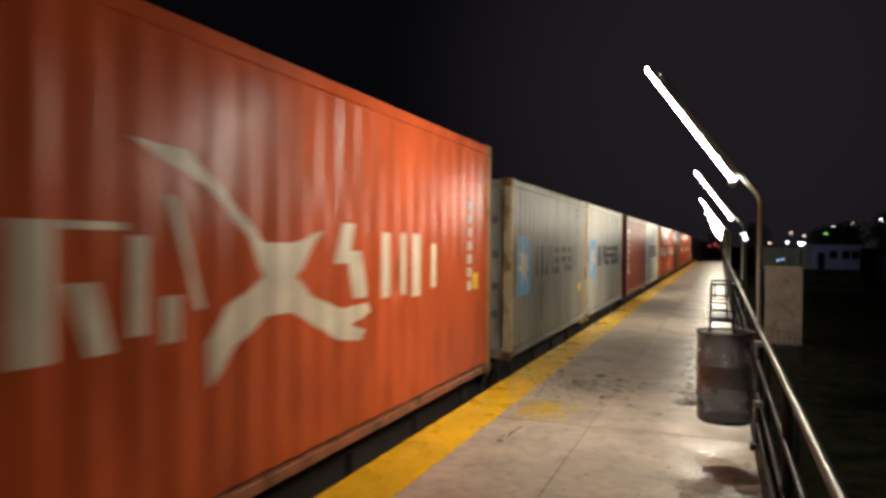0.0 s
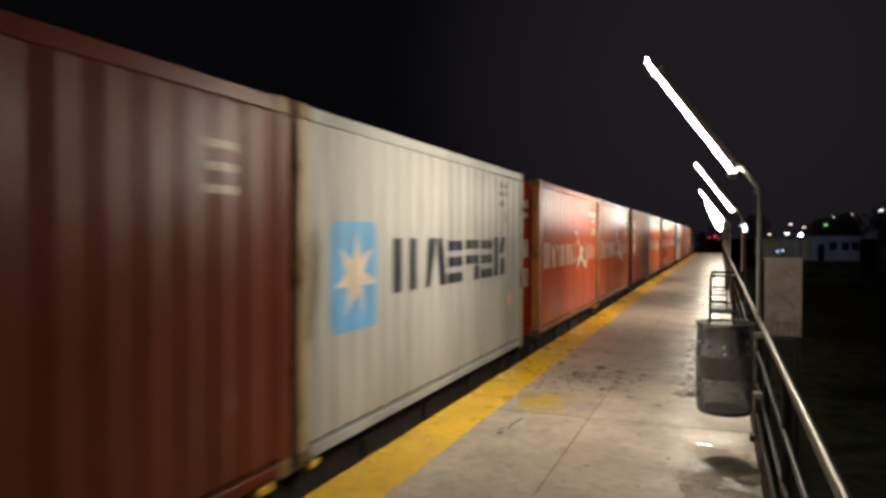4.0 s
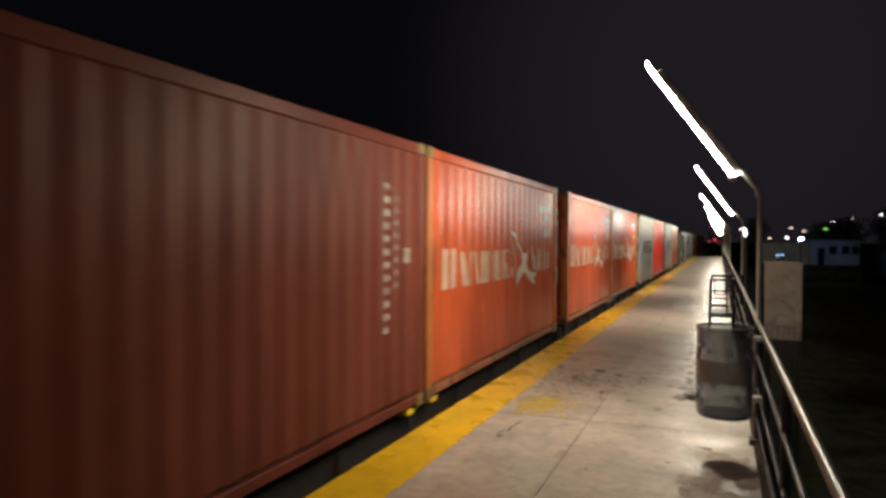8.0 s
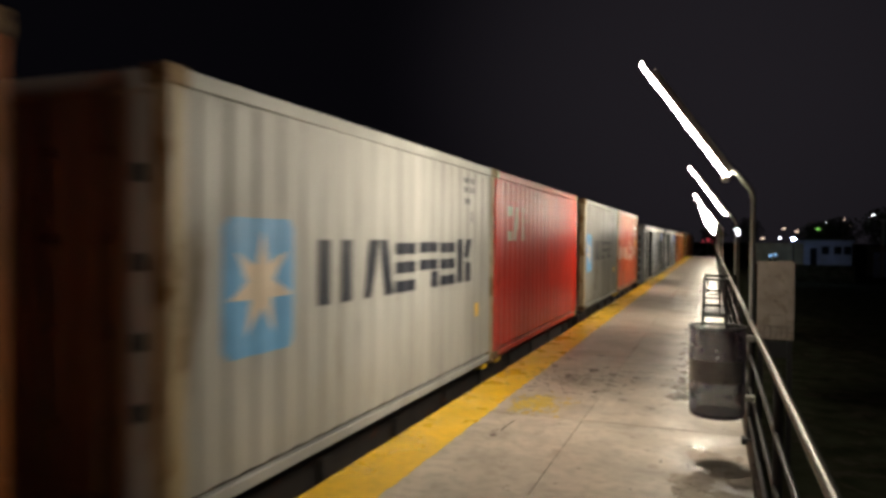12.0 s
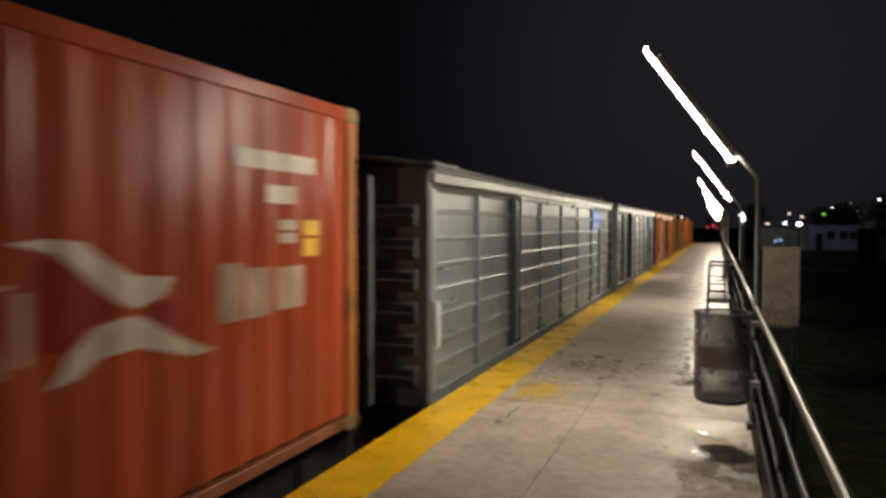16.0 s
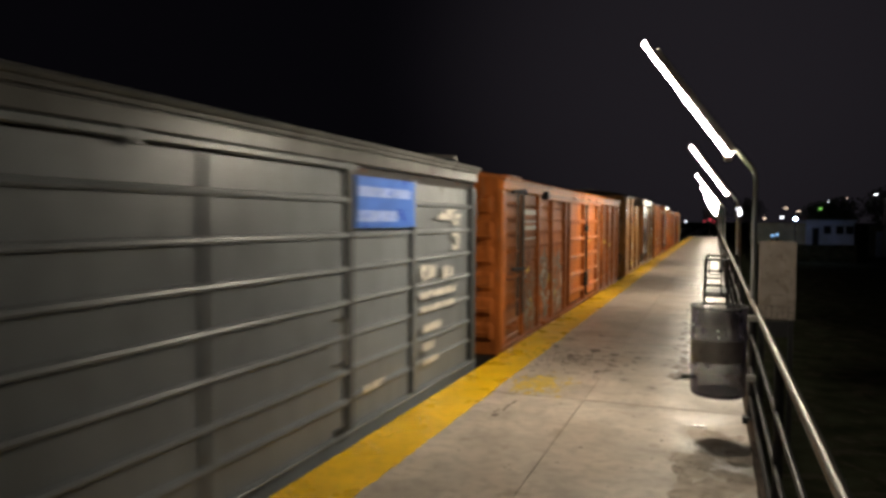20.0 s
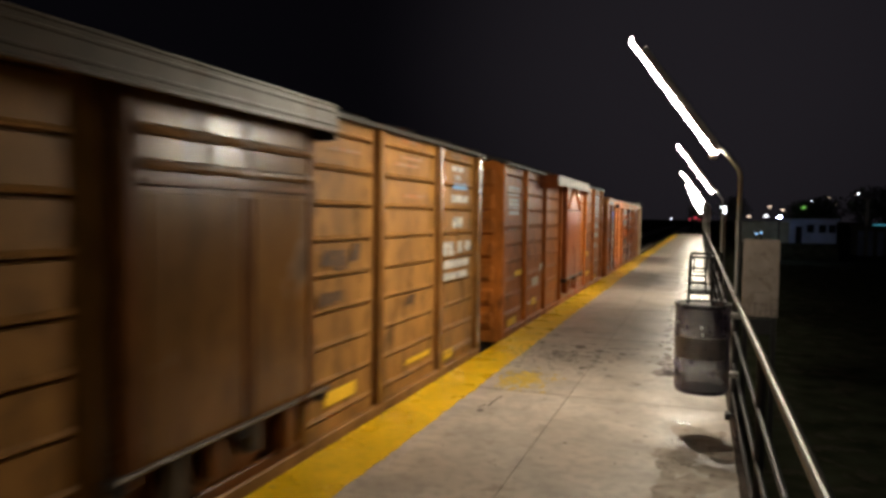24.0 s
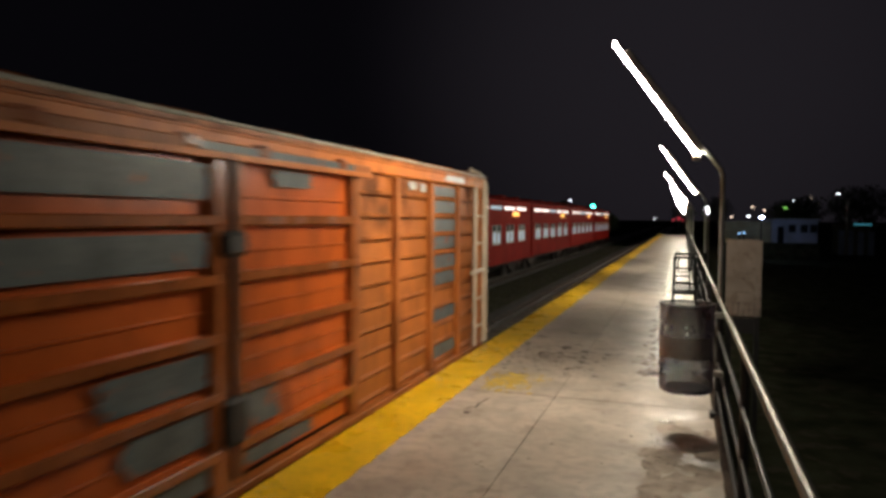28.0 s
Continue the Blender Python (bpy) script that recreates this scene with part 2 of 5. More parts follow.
def sheet(verts, faces):
    bm = bmesh.new()
    vs = [bm.verts.new(v) for v in verts]
    for f in faces:
        bm.faces.new([vs[i] for i in f])
    return bm


def mesh_of(name, bm, mat):
    me = bpy.data.meshes.new(name)
    bm.to_mesh(me)
    bm.free()
    me.materials.append(M[mat])
    return me


def part(name, bm, mat, parent, label=""):
    ob = new(name, mesh_of(name, bm, mat))
    ob.parent = parent
    if label:
        ob["label"] = label
    return ob


def thing(name, label, category, group="", kind="", at=(0, 0, 0)):
    ob = new(name)
    ob.location = at
    return tagged(ob, label, category, group, kind)


def piece(name, me, parent, at=(0, 0, 0)):
    ob = new(name, me)
    ob.parent = parent
    ob.location = at
    return ob


def bar_rows(y0, y1, z0, z1, n, fill=.72):
    """Plain bars standing in for one block of small writing: list of polygons."""
    out = []
    step = (z1 - z0) / n
    for i in range(n):
        a = z0 + i * step
        out.append([(y0, a), (y1, a), (y1, a + step * fill), (y0, a + step * fill)])
    return out


# ---- goods wagons: shared shapes ----
TRACK_X = -3.96
DEPTH = .014
PITCHES = {"bird": .3, "birdpatch": .3, "birdbig": .3}  # others .28


def wave(y, p=.28):
    """Depth of the pressed steel side at y, 0 at its outer ridges; p is the pitch of the ridges."""
    u = (y % p) / p
    if u < .3:
        return 0.0
    if u < .5:
        return -DEPTH * (u - .3) / .2
    if u < .8:
        return -DEPTH
    return -DEPTH * (1 - u) / .2


def breaks(y0, y1, p=.28):
    out = []
    k = int(y0 // p)
    while k * p < y1:
        for d in (0, .3, .5, .8):
            if y0 + 1e-4 < (k + d) * p < y1 - 1e-4:
                out.append((k + d) * p)
        k += 1
    return out


def pressed(x, y0, y1, z0, z1, flip=1, p=.28):
    ys = [y0, *breaks(y0, y1, p), y1]
    vs = [(x + flip * wave(y, p), y, z) for y in ys for z in (z0, z1)]
    return sheet(vs, [(2 * i, 2 * i + 2, 2 * i + 3, 2 * i + 1) for i in range(len(ys) - 1)])


def painted(x, polys, p=.28):
    """Marking painted on the pressed side: it follows the ridges, a film's thickness proud."""
    bm = bmesh.new()
    lo = min(v[0] for q in polys for v in q)
    hi = max(v[0] for q in polys for v in q)
    for q in polys:
        bm.faces.new([bm.verts.new((0, *v)) for v in q])
    bm.normal_update()
    bmesh.ops.triangulate(bm, faces=bm.faces[:])
    for b in breaks(lo, hi, p):
        bmesh.ops.bisect_plane(bm, geom=bm.verts[:] + bm.edges[:] + bm.faces[:], plane_co=(0, b, 0), plane_no=(0, 1, 0))
    for v in bm.verts:
        v.co.x = x + wave(v.co.y, p) + .004
    for f in bm.faces:
        f.normal_update()
        if f.normal.x < 0:
            f.normal_flip()
    return bm


def marks(x, polys, mat, parent, label="", name="marking"):
    """Flat painted marks, each one a part of its own."""
    for q in polys:
        part(name, flat_marks(x, [q]), mat, parent, label)


def flat_marks(x, polys):
    bm = bmesh.new()
    for q in polys:
        bm.faces.new([bm.verts.new((x, *p)) for p in q])
    for f in bm.faces:
        f.normal_update()
        if f.normal.x < 0:
            f.normal_flip()
    return bm


def slanted(y0, y1, z0, z1, lean=0.0):
    return [(y0, z0), (y1, z0), (y1 + lean, z1), (y0 + lean, z1)]


BIRD = [(3.06, 1.77), (3.3, 1.76), (3.52, 1.6), (3.72, 1.44), (3.92, 1.44), (4.14, 1.5), (4.02, 1.38), (3.93, 1.29), (4.05, 1.2), (4.3, 1.12), (4.56, 1.13), (4.6, 1.08),
        (4.4, 1.03), (4.52, .99), (4.48, .94), (4.28, .97), (4.08, 1.06), (3.9, 1.14), (3.74, 1.14), (3.56, 1.05), (3.41, .91), (3.4, 1.08), (3.5, 1.2), (3.72, 1.3), (3.62, 1.46), (3.4, 1.64), (3.2, 1.71)]
STROKES = [slanted(.47, .62, 1.1, 1.54), slanted(.72, .88, 1.1, 1.54), slanted(1.14, 1.3, 1.1, 1.5, -.14), slanted(1.36, 1.43, 1.1, 1.5), slanted(1.6, 1.74, 1.1, 1.5, -.14),
           slanted(1.76, 1.9, 1.1, 1.5), slanted(1.96, 2.1, 1.1, 1.5), slanted(2.2, 2.28, 1.12, 1.48), slanted(2.34, 2.48, 1.1, 1.5), slanted(2.56, 2.62, 1.1, 1.5), slanted(2.68, 2.82, 1.1, 1.5),
           slanted(2.92, 3.02, 1.1, 1.32, -.08), slanted(3.06, 3.13, 1.14, 1.46), slanted(3.2, 3.27, 1.1, 1.26), slanted(3.36, 3.4, 1.2, 1.6, -.16), slanted(4.24, 4.38, 1.34, 1.54, .06), slanted(4.42, 4.56, 1.16, 1.4, -.08),
           slanted(4.7, 4.81, 1.14, 1.5), slanted(4.95, 5.0, 1.14, 1.5), slanted(5.1, 5.2, 1.12, 1.5), slanted(5.36, 5.46, 1.16, 1.44)]


def thinner(q, k=.92):
    """The block q drawn a little narrower about its middle."""
    m = sum(y for y, z in q) / len(q)
    return [(m + (y - m) * k, z) for y, z in q]


STROKES = [thinner(q) for q in STROKES]
STROKES += [slanted(1.83, 2.02, 1.1, 1.125), slanted(2.42, 2.58, 1.1, 1.125), slanted(2.84, 3.05, 1.475, 1.5)]


def emblem(kind):
    """Markings by kind: rows of (material, polygons), in the container's own metres."""
    if kind == "bird":
        ids = [slanted(4.75, 5.68, 2.1, 2.22), slanted(5.1, 5.5, 1.96, 2.05), slanted(5.1, 5.3, 1.68, 1.84)]
        return [("wordpaint", STROKES), ("white", [BIRD] + ids), ("yellowmark", [slanted(5.36, 5.52, 1.69, 1.84)])]
    if kind == "birdpatch":
        # wider wings over two dark red fields
        wings = [[(3.04, 1.57), (3.23, 1.59), (3.42, 1.57), (3.54, 1.49), (3.7, 1.4), (3.99, 1.37), (3.92, 1.27), (3.74, 1.22), (3.63, 1.26), (3.47, 1.38), (3.27, 1.52)],
                 [(3.23, .91), (3.34, 1.07), (3.47, 1.16), (3.69, 1.195), (3.79, 1.17), (4.0, 1.05), (4.32, .92), (4.15, .91), (3.76, 1.02), (3.53, 1.01), (3.38, .94)]]
        fields = [[(3.16, 1.48), (3.27, 1.5), (3.47, 1.37), (3.64, 1.23), (3.36, 1.07), (3.2, 1.08)], [(3.79, 1.215), (4.02, 1.25), (4.14, 1.06), (4.0, 1.07)]]
        word = [[(y, z - .1) for y, z in q] for q in STROKES if max(y for y, z in q) < 3.2]
        word += [slanted(4.38, 4.57, 1.06, 1.42, .02), slanted(4.64, 4.87, 1.06, 1.38), slanted(4.97, 5.3, 1.08, 1.37)]
        ids = [slanted(4.53, 5.43, 2.02, 2.14), slanted(4.85, 5.16, 1.8, 1.92), slanted(5.01, 5.18, 1.62, 1.69), slanted(5.01, 5.18, 1.53, 1.6)]
        return [("redpatch", [slanted(1.58, 2.8, 1.4, 1.98)]), ("darkred", fields), ("white", wings + ids), ("wordpaint", word), ("yellowmark", [slanted(5.3, 5.48, 1.58, 1.69), slanted(5.3, 5.47, 1.43, 1.56)])]
    if kind == "birdbig":
        big = [[(6.27 + (y - 3.06) * 1.72, .78 + (z - .9) * 1.61) for y, z in q] for q in STROKES + [BIRD]]
        return [("white", big + bar_rows(11.36, 11.48, 1.1, 2.2, 7)), ("yellowmark", [slanted(11.58, 11.72, 1.1, 1.3)])]
    if kind == "starold":
        return [(m, [[(y - .12, z) for y, z in q] for q in polys]) for m, polys in emblem("star")]
    if kind == "star":
        c, r = (.87, 1.33), .36
        star = []
        for i in range(14):
            a = math.pi / 2 + i * math.pi / 7
            q = r if i % 2 == 0 else r * .4
            star.append((c[0] + q * math.cos(a), c[1] + q * math.sin(a)))
        sq = [(.6, .94), (.66, .88), (1.3, .88), (1.37, .94), (1.37, 1.7), (1.3, 1.77), (.66, 1.77), (.6, 1.7)]
        marks = [slanted(1.7, 1.87, 1.13, 1.63), slanted(2.05, 2.24, 1.13, 1.63)] + [slanted(2.42, 2.58, 1.13, 1.63, .13), slanted(2.86, 3.02, 1.13, 1.63, -.13)]
        marks += bar_rows(3.08, 3.52, 1.13, 1.67, 3, .62) + bar_rows(3.66, 4.12, 1.32, 1.68, 2, .6) + [slanted(3.98, 4.14, 1.13, 1.3)]
        marks += bar_rows(4.24, 4.66, 1.13, 1.67, 3, .62) + [slanted(4.78, 4.92, 1.13, 1.64)] + [slanted(4.98, 5.14, 1.42, 1.64, .12), slanted(5.06, 5.22, 1.13, 1.36)]
        ids = bar_rows(4.94, 5.12, 2.2, 2.42, 2, .6) + bar_rows(5.18, 5.36, 2.2, 2.42, 2, .6) + [slanted(5.0, 5.16, 2.06, 2.13), slanted(5.2, 5.3, 1.84, 1.98)]
        sq, marks, ids = [(y - .12, z) for y, z in sq], [[(y - .12, z) for y, z in q] for q in marks], [[(y - .1, z) for y, z in q] for q in ids]
        return [("sky", [sq]), ("white", [star]), ("navy", marks), ("patch", ids), ("yellowmark", [slanted(5.3, 5.46, .68, .84)])]
    if kind == "column":  # seven white blocks one above the other
        return [("white", [slanted(.52 + .03 * (i % 2), .9 - .04 * (i % 3), .72 + i * .215, .86 + i * .215) for i in range(7)]), ("white", bar_rows(5.2, 5.5, 1.9, 2.3, 3, .4))]
    if kind == "threeblocks":
        return [("white", [slanted(.64, .98, 1.1, 1.42, .04), slanted(.66, .98, 1.52, 1.78), slanted(.66, .84, 1.88, 2.2), slanted(.84, 1.0, 1.96, 2.06)]),
                ("worn", bar_rows(5.2, 5.28, .8, 2.2, 12, .5) + bar_rows(5.4, 5.46, 1.2, 2.1, 8, .5) + [slanted(5.6, 5.74, 1.42, 1.56)])]
    if kind == "blocks":
        return [("white", [slanted(.64, .86, 1.62, 1.76), slanted(.66, .9, 1.98, 2.12), slanted(.98, 1.1, 1.62, 2.12, .12), slanted(1.12, 1.24, 1.78, 2.0), slanted(1.44, 1.6, 1.62, 2.12)])]
    return []


MARKS = {}
END_PLATES = {"bird": True, "birdpatch": True, "birdbig": True}


def container(kind, mat, label, length=6.058, height=2.591):
    c = thing("shipping_container", label, "shipping container", "containers on the goods train")
    W = 1.219
    p = PITCHES.get(kind, .28)
    for s in (1, -1):
        side = part("side_wall", pressed(s * (W - .014), .13, length - .13, .148, height - .1, s, p), mat, c)
        part("top_rail", solid((s * W - (.07 if s > 0 else 0), s * W + (0 if s > 0 else .07), .16, length - .16, height - .115, height - .012), bevel=.008), mat, c)
        part("bottom_rail", solid((s * W - (.08 if s > 0 else 0), s * W + (0 if s > 0 else .08), .17, length - .17, .03, .115), bevel=.008), "railbrown" if mat in ("red", "red2") else mat, c, "dirt-brown bottom rail" if mat in ("red", "red2") else "")
        # dark strip gives the shadow line between wall and rail
        part("rail_recess", solid((s * (W - .09) - .012, s * (W - .09) + .012, .17, length - .17, .1, .19)), "iron", c)
        if s > 0:
            if kind not in MARKS:
                MARKS[kind] = [mesh_of("marking", painted(W - .014 + lift, [q], p), pm) for lift, (pm, polys) in zip((0, .002, .002, .001, .001), emblem(kind)) for q in polys]
            for me in MARKS[kind]:
                piece("marking", me, side)
        for y in (0, length - .16):
            part("corner_post", solid((s * W - (.13 if s > 0 else 0), s * W + (0 if s > 0 else .13), y + .005, y + .155, .11, height - .11), bevel=.012), "greypost" if mat in ("grey", "grey2") else "redpost" if mat in ("red", "red2") else mat, c)
            for z in (0, height - .118):
                part("corner_casting", solid((s * W - (.165 if s > 0 else -.003), s * W + (.003 if s > 0 else .165), y - .004, y + .168, z, z + .118), bevel=.01), "rusty", c)
    # roof with shallow cross ribs
    ys = np.linspace(.1, length - .1, 40)
    vs = [(x, y, height - .03 - .012 * (i % 2)) for i, y in enumerate(ys) for x in (-W + .06, W - .06)]
    part("roof", sheet(vs, [(2 * i, 2 * i + 1, 2 * i + 3, 2 * i + 2) for i in range(len(ys) - 1)]), mat, c)
    part("floor", solid((-W + .06, W - .06, .1, length - .1, .08, .12)), "sleeper", c)
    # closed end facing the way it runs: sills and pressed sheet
    # red containers' ends take a darker red for the shade between loads
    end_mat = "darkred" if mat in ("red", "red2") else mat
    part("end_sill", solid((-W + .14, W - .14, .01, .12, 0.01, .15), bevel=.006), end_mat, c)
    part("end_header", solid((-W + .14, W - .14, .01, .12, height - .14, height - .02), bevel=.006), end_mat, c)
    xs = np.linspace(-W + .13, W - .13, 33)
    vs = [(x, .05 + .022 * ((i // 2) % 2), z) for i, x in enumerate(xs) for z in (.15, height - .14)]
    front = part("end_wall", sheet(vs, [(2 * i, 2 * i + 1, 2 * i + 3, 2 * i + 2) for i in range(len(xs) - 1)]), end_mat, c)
    if kind in END_PLATES:
        for z, h in ((2.12, .13), (1.95, .1), (1.3, .3), (.82, .3)):
            part("plate", solid((.25, 1.02, .035, .048, z * height / 2.591, z * height / 2.591 + h)), "worn", front, "pale marking plate")
    elif kind == "threeblocks":
        for k in range(9):
            part("plate", solid((.72, .98, .035, .048, 1.15 + .075 * k, 1.19 + .075 * k)), "worn", front, "pale marking bar")
        part("plate", solid((.6, 1.05, .035, .048, 1.98, 2.06)), "worn", front, "pale marking bar")
        part("plate", solid((.74, .98, .035, .048, .82, .9)), "yellowmark", front, "yellow plate")
        part("plate", solid((.84, 1.06, .035, .048, .22, .3)), "worn", front, "pale marking bar")
    else:
        for x in (-.72, -.28, .28, .72):
            bm = bmesh.new()
            rod(bm, (x, .0, .12), (x, .0, height - .14), .017, 8)
            for z in (.5, 1.05, 1.6, 2.1):
                box(bm, x - .05, x + .05, .0, .05, z, z + .06)
            part("locking_bar", bm, "steel", front)
        for z in (.6, 1.0, 1.45, 1.95):
            part("plate", solid((.92, 1.02, .03, .048, z, z + .1)), "patch", front)
    # doors at the other end
    for s in (1, -1):
        d = part("door", solid((min(s * .01, s * 1.08), max(s * .01, s * 1.08), length - .09, length - .04, .15, height - .14), bevel=.006), mat, c)
        for x in (.3, .78):
            bm = bmesh.new()
            rod(bm, (s * x, length - .025, .12), (s * x, length - .025, height - .13), .017, 8)
            box(bm, s * x - .02, s * x + .28 * s, length - .03, length - .015, 1.0, 1.05) if s > 0 else box(bm, s * x - .28, s * x + .02, length - .03, length - .015, 1.0, 1.05)
            part("locking_bar", bm, "steel", d)
    return c


def bogie(parent, y):
    bm = solid((-1.05, -.93, -.95, .95, -.2, .02), (.93, 1.05, -.95, .95, -.2, .02), (-.95, .95, -.2, .2, -.15, .12))
    for v in bm.verts:
        v.co.y += y
        v.co.z -= .62
    b = part("bogie", bm, "iron", parent)
    for dy in (-.88, .88):
        for x in (-.76, .76):
            bm = bmesh.new()
            rod(bm, (x - .06, y + dy, -.72), (x + .06, y + dy, -.72), .42, 24)
            rod(bm, (x - (.09 if x < 0 else .05), y + dy, -.72), (x + (.05 if x < 0 else .09), y + dy, -.72), .45, 24)
            part("wheel", bm, "iron", b)


def couplers(parent, length):
    for y, d in ((0, -1), (length, 1)):
        bm = solid((-.1, .1, min(y, y + .52 * d), max(y, y + .52 * d), -.32, -.14), bevel=.02)
        box(bm, -.16, .16, min(y + .36 * d, y + .54 * d), max(y + .36 * d, y + .54 * d), -.36, -.1, bevel=.03)
        part("coupler", bm, "iron", parent)


def flat_wagon(length=12.5):
    w = thing("flat_wagon", "dark iron container flat wagon with yellow stake pockets", "railway wagon", "wagons of the goods train")
    part("deck", solid((-.98, .98, .02, length - .02, -.16, -.06)), "iron", w)
    for s in (1, -1):
        bm = solid((s * .98 - .06, s * .98 + .06, 0, length, -.4, -.1), bevel=.01)
        part("side_sill", bm, "iron", w)
        for i in range(9):
            y = .7 + i * (length - 1.4) / 8
            part("stake_pocket", solid((s * 1.05 - .03, s * 1.05 + .03, y - .09, y + .09, -.36, -.12), bevel=.008), "iron", w)
        for y in (.2, length / 2 - .3, length / 2 + .3, length - .2):
            part("container_lock", solid((s * 1.1 - .1, s * 1.1 + .1, y - .07, y + .07, -.06, -.004), bevel=.01), "yellowmark" if .4 < y / length < .6 else "iron", w, "yellow container lock" if .4 < y / length < .6 else "")
        for y in (.45, length - .45):
            part("grab_step", tube([(s * 1.24, y, -.04), (s * 1.24, y, -.62), (s * 1.24, y + .32, -.62), (s * 1.24, y + .32, -.04)], .014, 6), "iron", w)
    for y in (0.06, length - .06):
        part("end_sill", solid((-1.1, 1.1, y - .06, y + .06, -.36, -.05), bevel=.01), "iron", w)
    part("centre_sill", solid((-.25, .25, .2, length - .2, -.6, -.16)), "iron", w)
    bogie(w, 1.9), bogie(w, length - 1.9)
    couplers(w, length)
    part("brake_wheel", tube([(-.5 + .2 * math.cos(a), .03, .28 + .2 * math.sin(a)) for a in [i * math.pi / 8 for i in range(17)]] + [(-.5, .03, .28), (-.5, .03, -.1)], .014, 6), "iron", w)
    return w


# ---- boxcars ----
HALF = 1.36  # half width over the side posts


def ribbed(x, y0, y1, z0, z1, ribs, depth=.03, height=.05, s=1, groove=False):
    """A side sheet with pressed horizontal ribs: a rounded bead, or with groove a bead over a sunk line."""
    prof = [(0, z0)]
    for z in ribs:
        if groove:
            prof += [(0, z - height * 2.2), (-depth, z - height * 1.9), (-depth, z - height), (depth * .5, z - height * .6), (depth * .6, z), (depth * .3, z + height * .7), (0, z + height * 1.2)]
            continue
        prof += [(0, z - height), (depth * .9, z - height * .85), (depth, z - height * .3), (depth * .8, z + height * .5), (0, z + height)]
    prof.append((0, z1))
    vs = [(x + s * d, y, z) for y in (y0, y1) for d, z in prof]
    n = len(prof)
    return sheet(vs, [(i, i + n, i + n + 1, i + 1) if s > 0 else (i, i + 1, i + n + 1, i + n) for i in range(n - 1)])


def arched_roof(length, z, rise, overhang=.03, half=HALF, seams=11):
    n = 12
    xs = [-half - overhang + i * 2 * (half + overhang) / n for i in range(n + 1)]
    prof = [(x, z + rise * (1 - (x / (half + overhang)) ** 2)) for x in xs]
    vs, fs = [], []
    for y in (-.02, length + .02):
        vs += [(x, y, h) for x, h in prof] + [(x, y, h - .035) for x, h in prof]
    k = 2 * (n + 1)
    for i in range(n):
        fs += [(i, i + 1, k + i + 1, k + i), (n + 1 + i, k + n + 1 + i, k + n + 2 + i, n + 2 + i), (i, n + 1 + i, n + 2 + i, i + 1), (k + i, k + i + 1, k + n + 2 + i, k + n + 1 + i)]
    fs += [(0, k, k + n + 1, n + 1), (n, n + n + 1, k + n + n + 1, k + n)]
    bm = sheet(vs, fs)
    for j in range(seams):
        y = .3 + j * (length - .6) / (seams - 1)
        for i in range(n):
            (xa, za), (xb, zb) = prof[i], prof[i + 1]
            q = [bm.verts.new(p) for p in ((xa, y - .03, za + .002), (xb, y - .03, zb + .002), (xb, y, zb + .03), (xa, y, za + .03), (xb, y + .03, zb + .002), (xa, y + .03, za + .002))]
            bm.faces.new(q[:4]), bm.faces.new((q[3], q[2], q[4], q[5]))
    return bm


def end_wall(car, y, z0, z1, mat, ribs):
    s = -1 if y < 1 else 1
    bm = solid((-HALF + .03, HALF - .03, y - .03, y + .03, z0, z1))
    e = part("end_wall", bm, mat, car)
    for z in ribs:
        part("end_rib", solid((-HALF + .12, HALF - .12, y + s * .03 - .05, y + s * .03 + .05, z - .13, z + .13), bevel=.045), mat, e)
    for k in range(6):
        part("ladder_rung", tube([(.8, y + s * .15, .2 + .32 * k), (1.2, y + s * .15, .2 + .32 * k)], .013, 6), mat, e)


def under(car, length):
    part("underframe", solid((-1.2, 1.2, .1, length - .1, -.3, -.06), (-.25, .25, .1, length - .1, -.62, -.3)), "iron", car)
    bogie(car, 1.7), bogie(car, length - 1.7)
    couplers(car, length)


def grab_irons(car, y, mat):
    for k in range(4):
        part("grab_iron", tube([(HALF - .02, y - .2, .25 + .34 * k), (HALF + .06, y - .2, .25 + .34 * k), (HALF + .06, y + .2, .25 + .34 * k), (HALF - .02, y + .2, .25 + .34 * k)], .012, 6), mat, car)


